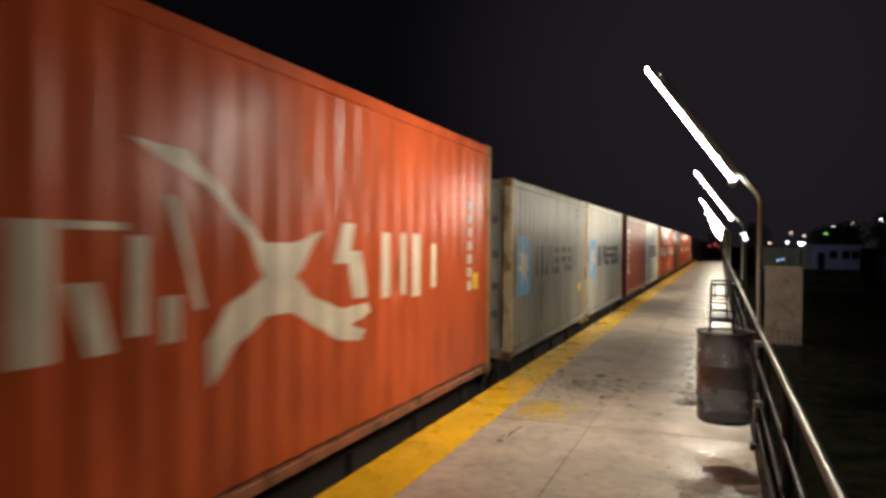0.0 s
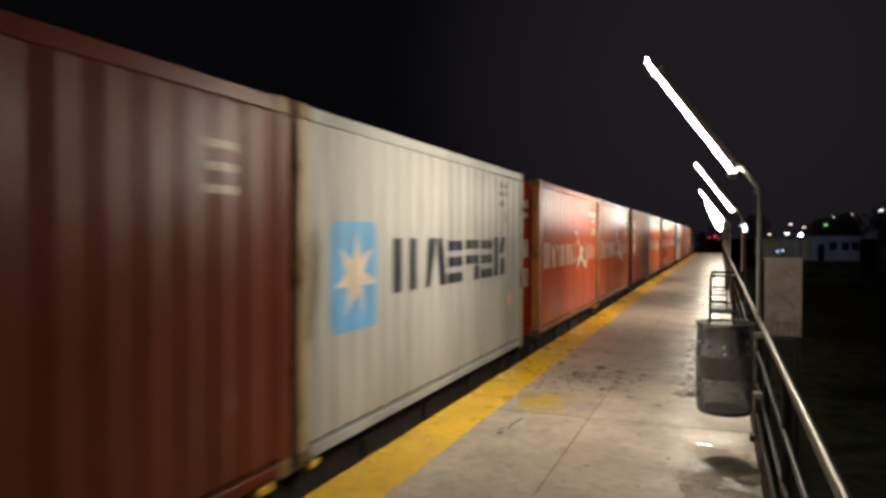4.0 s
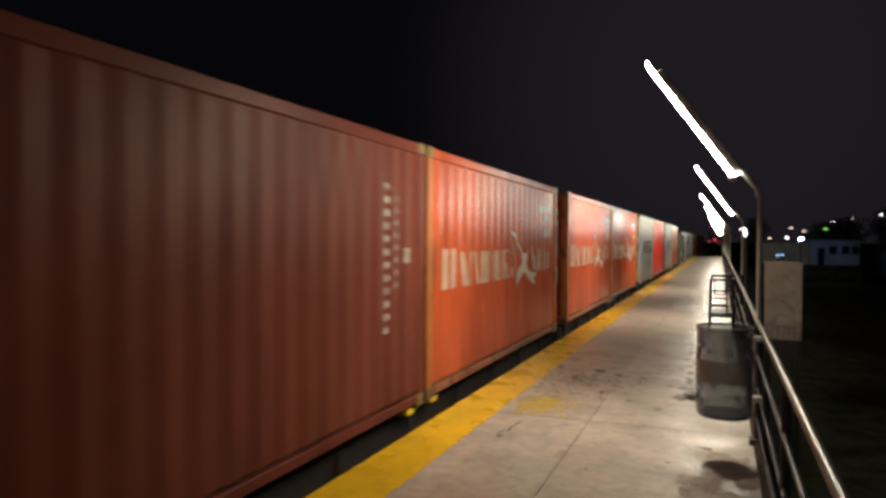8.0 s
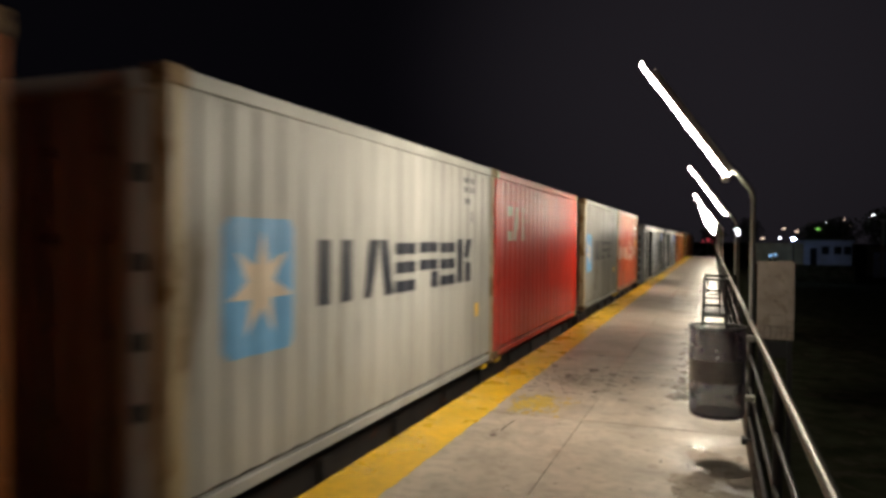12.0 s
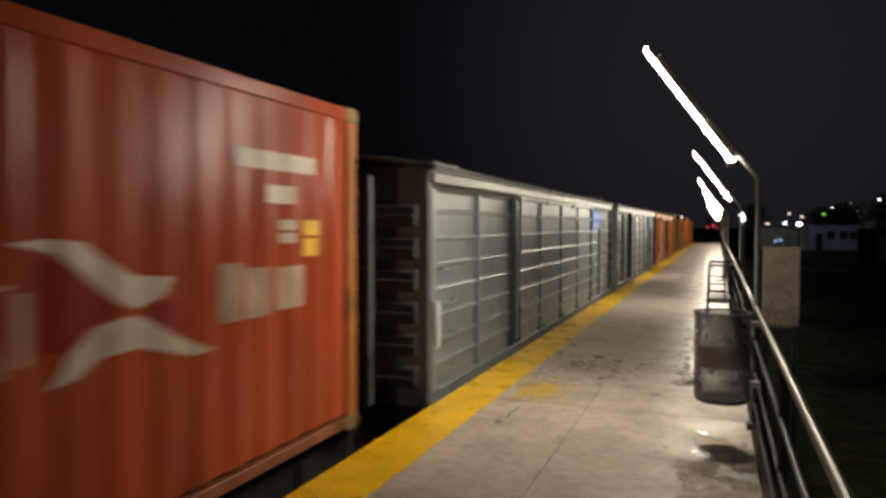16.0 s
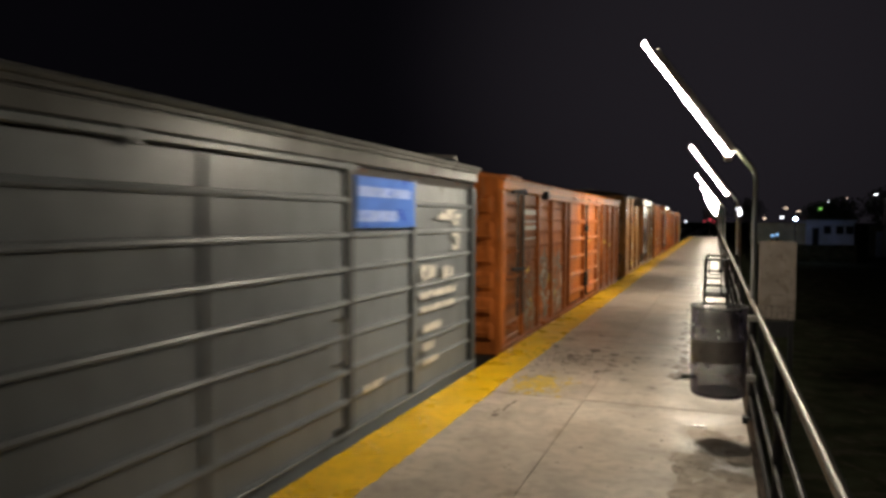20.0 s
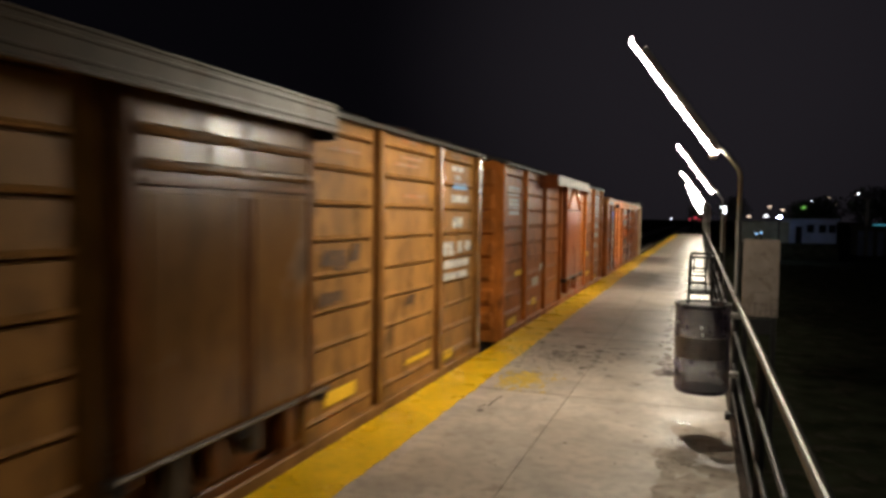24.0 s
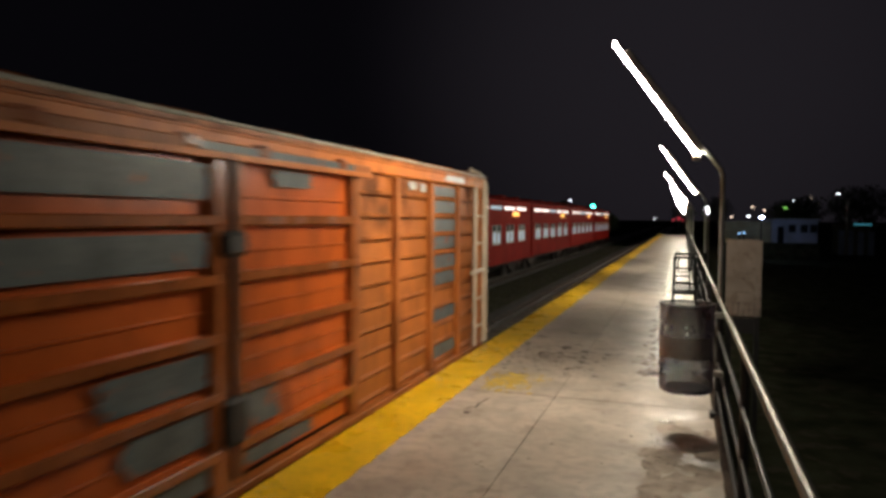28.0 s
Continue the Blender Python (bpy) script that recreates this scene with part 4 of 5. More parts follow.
    if far_door:
        marks(x, bar_rows(2.02, 2.45, .72, .9, 1, 1.0), "worn", c, "worn pale square", "marking")
        marks(x, [slanted(2.05, 2.45, .15, .28), slanted(6.86, 7.36, .22, .33), slanted(8.42, 9.05, .24, .29, .02), slanted(9.5, 9.8, .08, .18)], "yellowmark", c, "yellow reflector strip", "marking")
        marks(x, [slanted(9.46, 9.6, 1.24, 1.4), slanted(9.64, 9.8, 1.24, 1.4), slanted(9.94, 10.1, 1.26, 1.4), slanted(10.2, 10.42, 1.28, 1.4), slanted(9.46, 10.36, 1.1, 1.19), slanted(9.46, 10.3, .97, 1.05), slanted(9.75, 10.1, 1.56, 1.68),
                  slanted(9.7, 10.3, 1.85, 1.93), slanted(9.7, 10.1, 2.2, 2.26), slanted(9.8, 10.0, 2.1, 2.16)], "wornwhite", c, "worn pale writing", "marking")
        marks(x, [slanted(9.75, 10.25, 2.0, 2.07)], "sky", c, "pale blue marking", "marking")
        marks(x, [slanted(6.78, 7.0, 1.3, 1.42, .05), slanted(7.0, 7.2, 1.26, 1.42), slanted(7.24, 7.4, 1.32, 1.46, .06), slanted(6.75, 7.1, 1.0, 1.1, .05), slanted(8.4, 8.6, .82, .92, .05), slanted(2.1, 2.6, 1.6, 1.72, .1), slanted(2.3, 2.8, 1.84, 1.94)], "tarry", c, "dark graffiti stain", "marking")
        marks(HALF + .008, [slanted(L - .15, L - .02, 1.98, 2.28)], "wornwhite", c, "pale corner plate", "marking")
        for y0, z0 in ((.5, 2.2), (2.0, 2.18), (8.1, 2.17), (8.2, 2.24), (8.15, 2.4), (2.1, 2.4), (1.95, 2.24), (6.85, 2.2), (9.6, 2.38), (.4, 1.6), (8.3, 1.88)):
            marks(x + .001, [slanted(y0, y0 + .55, z0 - .016, z0 + .012, .08)], "overspray", c, "paint worn to pale metal", "wear")
    else:
        marks(x, bar_rows(.4, 1.08, 2.0, 2.16, 3, .6) + bar_rows(.44, 1.06, 1.72, 1.98, 4, .8), "wornwhite", c, "worn pale writing", "marking")
        marks(x, bar_rows(9.42, 10.2, 1.72, 2.3, 7, .45) + [slanted(9.44, 9.7, 1.42, 1.54), slanted(9.76, 10.1, 1.4, 1.54), slanted(9.42, 10.15, 1.16, 1.3), slanted(9.44, 9.8, .88, 1.0), slanted(9.9, 10.3, .9, .93)], "wornwhite", c, "worn pale writing", "marking")
        marks(x, [slanted(2.05, 2.52, .5, .66), slanted(2.56, 2.8, .74, .86, .1)], "white", c, "", "marking")
        marks(x, [slanted(2.02, 2.42, .2, .31), slanted(.45, 1.0, .05, .16), slanted(.86, 1.32, .77, .86), slanted(7.9, 8.4, .72, .84), slanted(8.08, 8.62, .23, .34), slanted(9.3, 9.8, .04, .13)], "yellowmark", c, "yellow reflector strip", "marking")
        for y0, z0 in ((.5, 2.27), (1.8, 2.27), (6.6, 2.26), (8.0, 2.26), (.4, 1.5), (6.7, 1.95)):
            marks(x + .001, [slanted(y0, y0 + .6, z0 - .014, z0 + .01, .06)], "overspray", c, "paint worn to pale metal", "wear")
    part("roof", arched_roof(L, 2.46, .2, .05), "iron", c)
    for k in range(6):
        part("roof_seam", solid((-.25, .25, .3 + k * 2.0, 1.9 + k * 2.0, 2.67, 2.7)) if k < 5 else solid((-.25, .25, 10.3, 10.6, 2.67, 2.7)), "roofgrey", c)
    for y in (.03, L - .03):
        end_wall(c, y, -.1, 2.48, mat2, [.2, .54, .88, 1.22, 1.56, 1.9, 2.24])
    under(c, L)
    return c


# ---- platform ----
EDGE, STRIPE, RAIL_X, PLAT_END = -2.50, -2.02, .305, 79.0
ground = tagged(new("ground", mesh_of("ground", sheet([(-700, -400, -1.35), (900, -400, -1.35), (900, 1500, -1.35), (-700, 1500, -1.35)], [(0, 1, 2, 3)]), "soil")), "dark unlit soil and grass", "ground", kind="structure")
platform = thing("platform", "concrete station platform with a yellow edge stripe", "platform", kind="structure")
part("platform_body", solid((EDGE + .04, .335, -30, PLAT_END, -1.35, -.045)), "wallconcrete", platform)
part("joint_bed", solid((EDGE + .02, .33, -30, PLAT_END, -.045, -.012)), "sleeper", platform)

# station railing
ground_z = -1.35


def railing():
    r = thing("railing", "galvanised tube handrail with three lower bars along the platform", "railing", kind="structure")
    for z, rr in ((1.03, .0195), (.74, .014), (.47, .014), (.22, .014)):
        ys = [-30 + 5.45 * i for i in range(21)]
        for a, b in zip(ys, ys[1:]):
            part("top_rail" if z > 1 else "lower_bar", tube([(RAIL_X, a, z), (RAIL_X, min(b, PLAT_END), z)], rr, 12), "galv" if z > 1 else "darkmetal", r, "shiny worn handrail" if z > 1 else "")
    for a, b in zip(ys, ys[1:]):
        part("toe_rail", solid((.287, .345, a + .003, min(b, PLAT_END) - .003, -.06, .035), bevel=.006), "edgebrown", r, "dark rusty edge rail")
    y = 3.85 - 2.55 * 13
    while y < PLAT_END:
        part("post", tube([(RAIL_X + .012, y, 0), (RAIL_X + .012, y, 1.02)], .024, 10), "darkmetal", r)
        part("foot_plate", solid((RAIL_X - .015, RAIL_X + .035, y - .045, y + .045, .033, .045), bevel=.003), "iron", r)
        y += 2.55
    return r


railing()


def platform_lamp(y):
    p = thing("platform_lamp", "bent galvanised lamp pole with a glowing inclined tube", "lamp post", "lamps along the platform", at=(0, y, 0))
    part("pole", tube([(.312, 0, -.0), (.312, 0, 2.06), (.295, 0, 2.12), (.17, 0, 2.285), (.13, 0, 2.29)], .021, 10), "polepaint", p)
    # added cover darkens the lower pole in place of shade
    part("sleeve", tube([(.312, 0, 0), (.312, 0, 1.0)], .024, 10), "darkmetal", p, "added dark cover in place of shade on the lower pole")
    part("base_plate", solid((.25, .343, -.06, .06, 0, .05), bevel=.004), "darkmetal", p)
    a, b = Vector((.13, 0, 2.281)), Vector((-.572, 0, 3.249))
    d = (b - a).normalized()
    n = Vector((d.z, 0, -d.x))
    back = sheet([tuple(p + n * k + Vector((0, y, 0))) for p in (a, b - d * .04) for k in (-.028, -.012) for y in (-.065, .065)],
                 [(0, 1, 5, 4), (2, 6, 7, 3), (0, 4, 6, 2), (1, 3, 7, 5), (0, 2, 3, 1), (4, 5, 7, 6)])
    part("reflector", back, "darkmetal", p, "flat metal reflector plate")
    # diffuser: the lower part of a round section, the housing closes its back
    r, turn = .06, [math.radians(-56 + 11.2 * i) for i in range(11)]
    ring = [(q, w) for q, w in ((a - d * .02, .5), (a, 1), (b, .86), (b + d * .03, .4))]
    vs = [tuple(q - n * (r * w * math.cos(t)) + Vector((0, r * w * math.sin(t), 0))) for q, w in ring for t in turn]
    k = len(turn)
    part("tube", sheet(vs, [(k * j + i, k * j + i + 1, k * j + k + i + 1, k * j + k + i) for j in range(3) for i in range(k - 1)]), "tube", p, "glowing white tube")
    part("housing", solid((-.018, .018, -.03, .03, 0, (b - a).length - .1), bevel=.006), "galv", p).matrix_basis = Matrix.Translation(a + n * .01) @ d.to_track_quat("Z", "Y").to_matrix().to_4x4()
    part("end_clip", solid((.06, .13, -.05, .05, 2.2, 2.25), bevel=.01), "galv", p)
    return p


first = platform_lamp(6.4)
# first offset: unseen lamp off the spacing, added to light the wagon ends
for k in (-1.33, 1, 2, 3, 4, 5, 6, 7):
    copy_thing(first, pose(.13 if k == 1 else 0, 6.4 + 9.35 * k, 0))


def hanging_bin(y):
    b = thing("hanging_bin", "see-through dark mesh litter bin hung on the platform railing", "litter bin", "bins along the railing", at=(.045, y, 0))
    n = 32
    R0, z0, z1 = .2, .375, 1.05
    vs, fs = [], []
    rings = [(R0 * .9, z0), (R0 * .96, z0 + .012), (R0, z0 + .04), (R0, z0 + .18), (R0 + .006, z0 + .19), (R0 + .006, z0 + .22), (R0, z0 + .23), (R0, z1 - .25), (R0 + .006, z1 - .24), (R0 + .006, z1 - .215), (R0, z1 - .205), (R0, z1 - .03), (R0 + .004, z1 - .025),
             (R0 + .004, z1)]
    for r, z in rings:
        vs += [(r * math.cos(2 * math.pi * i / n), r * math.sin(2 * math.pi * i / n), z) for i in range(n)]
    for j in range(len(rings) - 1):
        fs += [(j * n + i, j * n + (i + 1) % n, (j + 1) * n + (i + 1) % n, (j + 1) * n + i) for i in range(n)]
    fs.append(tuple(range(n - 1, -1, -1)))
    part("drum", sheet(vs, fs), "bin", b)
    base = bmesh.new()
    rod(base, (0, 0, z0 + .006), (0, 0, z0 + .03), R0 * .93, 24)
    part("base", base, "darkmetal", b, "solid dark base")
    band = bmesh.new()
    rim = []
    for i in range(16):
        a = math.radians(-170 + i * 9)
        rim.append([band.verts.new(((R0 + .004) * math.cos(a), (R0 + .004) * math.sin(a), z)) for z in (.645, .81)])
    for p, q in zip(rim, rim[1:]):
        band.faces.new((p[0], q[0], q[1], p[1]))
    part("sticker_band", band, "binband", b, "scuffed glossy band with yellowish scratches")
    part("rim", tube([((R0 + .004) * math.cos(k * math.pi / 16), (R0 + .004) * math.sin(k * math.pi / 16), z1) for k in range(33)], .008, 6), "darkmetal", b, "dark rolled rim")
    for z in (.5, .95):
        part("bracket", solid((.19, .265, -.04, .04, z, z + .04), bevel=.004), "steel", b)
    for a, z in ((-150, .915), (-92, .89), (-90, .84)):
        x, yy = (R0 + .002) * math.cos(math.radians(a)), (R0 + .002) * math.sin(math.radians(a))
        part("rivet", tube([(x, yy, z), (x * 1.04, yy * 1.04, z)], .01, 8), "coachpale", b)
    return b


first_bin = hanging_bin(5.72)


def rail_seat(y):
    """A raised steel frame seat standing against the railing."""
    s = thing("frame_seat", "dark steel tube leaning seat standing by the railing", "seat", "seats by the railing", at=(0, y, 0))
    x0, x1 = -.16, .26
    for dy in (0, 1.5):
        part("side_frame", tube([(x0, dy, 0), (x0 + .02, dy, .98), (x1 - .02, dy, .98), (x1, dy, 0)], .022, 8), "darkmetal", s)
        part("cross_bar", tube([(x0, dy, .36), (x1, dy, .36)], .018, 8), "darkmetal", s)
    part("armrest", solid((x0 + .04, x1 + .03, -.02, .03, 1.04, 1.075), bevel=.008), "darkmetal", s)
    part("seat_board", solid((x0 + .02, x1, .05, 1.45, .28, .33), bevel=.01), "darkmetal", s)
    part("back_rail", tube([(x1, 0, .7), (x1, 1.5, .7)], .018, 8), "darkmetal", s)
    part("back_rail", tube([(x1, 0, .98), (x1, 1.5, .98)], .018, 8), "darkmetal", s)
    for z in (.5, .62, .76):
        part("slat", solid((x0 + .05, .14, -.015, .015, z, z + .03), bevel=.004), "darkmetal", s)
    part("upright", solid((.125, .15, -.015, .015, .3, .95), bevel=.004), "darkmetal", s)
    part("inner_frame", tube([(-.08, 1.5, .6), (-.08, 1.5, .9), (.12, 1.5, .9), (.12, 1.5, .6), (-.08, 1.5, .6)], .014, 6), "darkmetal", s)
    return s


first_seat = rail_seat(13.9)

# ---- beyond the railing ----
nb = thing("notice_board", "pale weathered notice board on two posts behind the railing", "notice board", at=(0, 10.0, 0))
part("panel", solid((.55, .985, -.04, .04, .43, 1.44), bevel=.006), "board", nb)
for x in (.6, .94):
    part("post", solid((x - .03, x + .03, -.03, .03, ground_z, .43)), "darkmetal", nb)
part("foot_panel", solid((.62, .92, -.01, .03, .2, .4)), "darkmetal", nb)
for z, w in ((1.24, .16), (1.0, .22), (.92, .16), (.74, .24)):
    part("writing_bar", solid((.76 - w / 2, .76 + w / 2, -.0445, -.04, z, z + .02)), "faded", nb)
for i in range(6):
    part("lattice_bar", solid((.57 + .065 * i, .585 + .065 * i, -.06, -.045, .43, .62)), "faded", nb)
for z in (.44, .52, .6):
    part("lattice_bar", solid((.56, .97, -.066, -.06, z, z + .015)), "faded", nb)

hut = thing("station_building", "low pale plastered building with dark windows", "building", at=(0, 60, 0))
part("wall", solid((6.55, 9.75, 0, 5, ground_z, 1.66), bevel=.02), "plaster", hut)
part("roof", solid((6.4, 9.9, -.2, 5.2, 1.66, 1.8), bevel=.02), "plaster", hut)
for x in (7.72, 8.55, 9.2):
    w = part("window", solid((x, x + .5, -.02, .02, .75, 1.34)), "glass", hut)
    part("window_frame", solid((x - .04, x + .54, -.03, .0, .71, .75), (x - .04, x + .54, -.03, 0, 1.34, 1.38), (x - .04, x, -.03, 0, .71, 1.38), (x + .5, x + .54, -.03, 0, .71, 1.38)), "plaster", w)
part("door", solid((6.95, 7.4, -.03, .02, ground_z, 1.2)), "glass", hut)
# added dark strip hides the lower wall in place of bushes
part("plinth", solid((2.7, 9.9, -.4, -.04, ground_z, -.06), bevel=.02), "soil", hut, "added dark strip hiding the lower wall")
part("wing_wall", solid((2.92, 6.5, .02, 5, ground_z, 1.5), bevel=.02), "wing", hut, "green grey side wing")
part("wing_roof", solid((2.8, 6.5, -.1, 5.2, 1.5, 1.56), bevel=.02), "wing", hut)


def far_lamp(x, y, z, mat, r, label, pole=True):
    l = thing("street_lamp", label, "street lamp", "distant lamps", at=(x, y, 0))
    bm = bmesh.new()
    bmesh.ops.create_icosphere(bm, subdivisions=2, radius=r * .66, matrix=Matrix.Translation((0, -.05, z)) @ Matrix.Diagonal((1.5, 1, .6, 1)))
    part("globe", bm, mat, l)
    if pole:
        part("pole", tube([(0, .05, ground_z), (0, .05, z + .05)], .05, 8), "darkmetal", l)
        part("arm", tube([(0, .05, z + .05), (0, -.1, z + .1 + r)], .03, 6), "darkmetal", l)
    return l


# the farcool lamp is set close and strong to brighten the building's walls
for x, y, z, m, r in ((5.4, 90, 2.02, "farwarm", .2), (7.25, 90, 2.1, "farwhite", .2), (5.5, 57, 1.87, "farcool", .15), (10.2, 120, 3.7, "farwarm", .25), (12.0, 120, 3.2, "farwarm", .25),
                      (14.6, 110, 4.4, "farwhite", .2), (16.8, 110, 4.8, "farwarm", .16), (16.6, 90, 4.7, "farwhite", .16), (-4.35, 120, 1.7, "farwhite", .13), (-10.9, 72, 3.55, "farwhite", .14)):
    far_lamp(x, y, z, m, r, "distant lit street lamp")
for x, y, z in ((19, 118, 4.1), (21.5, 118, 5.3)):
    far_lamp(x, y, z, "farwarm", .1, "distant small lit street lamp")
for x, z in ((4.06, .62), (4.38, .69)):
    far_lamp(x, 58, z, "farblue", .12, "distant small bluish street lamp")
# glowing ball stands in for leaves lit green
far_lamp(10.3, 83.0, 3.0, "dimgreen", .22, "dim green glowing ball for the lit leaves of a tree")
mast = thing("lighting_mast", "pale unlit mast beyond the station building", "mast", at=(13.66, 70, 0))
part("post", tube([(0, 0, ground_z), (0, 0, 3.72)], .13, 10), "polepaint", mast)
part("head", solid((-.28, .28, -.1, .1, 3.5, 3.72), bevel=.04), "polepaint", mast)
kiosk = thing("kiosk", "low pale kiosk with a cyan lit canopy edge", "kiosk", at=(0, 70, 0))
for x in (13.0, 13.7, 14.5, 15.3):
    part("panel", solid((x, x + .5, -.05, .05, ground_z, .85 - .1 * (x > 14)), bevel=.02), "plaster", kiosk)
part("roof", solid((12.8, 16.0, -.3, 2.2, 1.2, 1.32), bevel=.02), "cabinet", kiosk)
part("canopy_light", solid((14.1, 15.5, -.34, -.3, 1.3, 1.42)), "cyanlight", kiosk, "dim cyan lit strip")
part("back_wall", solid((12.9, 15.9, 2.0, 2.2, ground_z, 1.2)), "cabinet", kiosk)
tall = thing("platform_lamp", "distant lamp post with a short lit tube", "lamp post", at=(1.02, 35, 0))
part("pole", tube([(.1, 0, ground_z), (.1, 0, 2.1)], .04, 8), "galv", tall)
bm = bmesh.new()
rod(bm, (-.04, -.05, 2.28), (.08, .05, 1.98), .09, 12)
part("tube", bm, "farwhite", tall)

sig = thing("rail_signal", "railway signal post showing a green light", "signal", at=(-9.6, 80, 0))
part("post", tube([(0, 0, ground_z), (0, 0, 3.2)], .07, 8), "darkmetal", sig)
part("head", solid((-.22, .22, -.1, .1, 2.5, 3.5), bevel=.03), "darkmetal", sig)
bm = bmesh.new()
bmesh.ops.create_icosphere(bm, subdivisions=2, radius=.21, matrix=Matrix.Translation((0, -.12, 3.02)))
part("lens", bm, "fargreen", sig, "green lens")
red = thing("rail_signal", "low red signal lights at the platform end", "signal", at=(-.5, 81, 0))
part("post", tube([(0, 0, ground_z), (0, 0, 1.9)], .06, 8), "darkmetal", red)
for x, z, r in ((-.5, 1.62, .1), (.05, 1.78, .14), (.45, 1.6, .08)):
    bm = bmesh.new()
    bmesh.ops.create_icosphere(bm, subdivisions=2, radius=r, matrix=Matrix.Translation((x, -.1, z)))
    part("lens", bm, "farred", red)
part("arm", solid((-.6, .6, -.04, .04, 1.5, 1.58)), "darkmetal", red)


# ---- trees in the dark ----
def tree(x, y, h, seed):
    rnd = random.Random(seed)
    t = thing("tree", "dark leafy tree at night", "tree", "trees beyond the station", at=(x, y, ground_z))
    bm = bmesh.new()
    rod(bm, (0, 0, 0), (0, 0, h * .45), .22, 8, .14)
    for i in range(7):
        a = i * .9 + rnd.random()
        rod(bm, (0, 0, h * (.3 + .02 * i)), (math.cos(a) * h * .28, math.sin(a) * h * .28, h * (.6 + .2 * rnd.random())), .08, 6, .03)
    part("trunk", bm, "bark", t)
    vs, fs = [], []
    for k in range(1500):
        a, u = rnd.uniform(0, 6.28), rnd.uniform(-1, 1)
        rr = rnd.random() ** .4
        lump = 1 + .3 * math.sin(3 * a + seed) * math.cos(2.3 * u * 3)
        p = Vector((math.cos(a) * math.sqrt(1 - u * u) * h * .36 * rr * lump, math.sin(a) * math.sqrt(1 - u * u) * h * .36 * rr * lump, h * .68 + u * h * .33 * rr))
        q = Vector((rnd.gauss(0, 1), rnd.gauss(0, 1), rnd.gauss(0, 1))).normalized() * .16
        w = q.cross(Vector((rnd.gauss(0, 1), rnd.gauss(0, 1), 1))).normalized() * .1
        i = len(vs)
        vs += [p - q, p + w, p + q, p - w]
        fs.append((i, i + 1, i + 2, i + 3))
    part("crown", sheet(vs, fs), "leaf", t)


for i, (x, y, h) in enumerate(((10.4, 84, 5.2), (14, 95, 6), (18, 92, 7), (22, 100, 7.5), (-13, 86, 4.6), (-9.2, 92, 3.8), (-16, 100, 5.5), (5.5, 130, 7), (0, 140, 6))):
    tree(x, y, h, i)

# ---- tracks ----
for tx in (TRACK_X, -9.2):
    bed = thing("track", "ballasted railway track with steel rails", "railway track", kind="structure", at=(tx, 0, 0))
    part("ballast_bed", sheet([(-1.8, -60, -1.34), (-1.35, -60, -1.26), (1.35, -60, -1.26), (1.4, -60, -1.34), (-1.8, 300, -1.34), (-1.35, 300, -1.26), (1.35, 300, -1.26), (1.4, 300, -1.34)], [(0, 1, 5, 4), (1, 2, 6, 5), (2, 3, 7, 6)]), "ballast", bed)
    for s in (-.76, .76):
        part("rail", solid((s - .035, s + .035, -60, 300, -1.2, -1.16), (s - .01, s + .01, -60, 300, -1.25, -1.2), bevel=.004), "steel", bed)
    me = mesh_of("sleeper", solid((-1.2, 1.2, -.11, .11, -1.3, -1.225), bevel=.01), "sleeper")
    for k in range(130):
        piece("sleeper", me, bed, (0, 6 + k * .7, 0))

# ballast stones seen beyond the train's tail
rnd = random.Random(9)
vs, fs = [], []
for k in range(6000):
    y = 8 + 70 * rnd.random() ** 1.6
    x = rnd.choice((TRACK_X, -9.2, -6.5)) + rnd.uniform(-1.6, 1.25)
    r = rnd.uniform(.025, .05)
    i = len(vs)
    z = -1.26 if abs(x + 6.5) > 1.3 else -1.335
    vs += [(x - r, y, z), (x + r, y + r * .4, z), (x, y - r, z), (x + rnd.uniform(-.3, .3) * r, y, z + r)]
    fs += [(i, i + 2, i + 3), (i + 2, i + 1, i + 3), (i + 1, i, i + 3)]
stones = tagged(new("ballast_stones", mesh_of("ballast_stones", sheet(vs, fs), "ballast")), "loose grey ballast stones between the tracks", "ballast", kind="stuff")


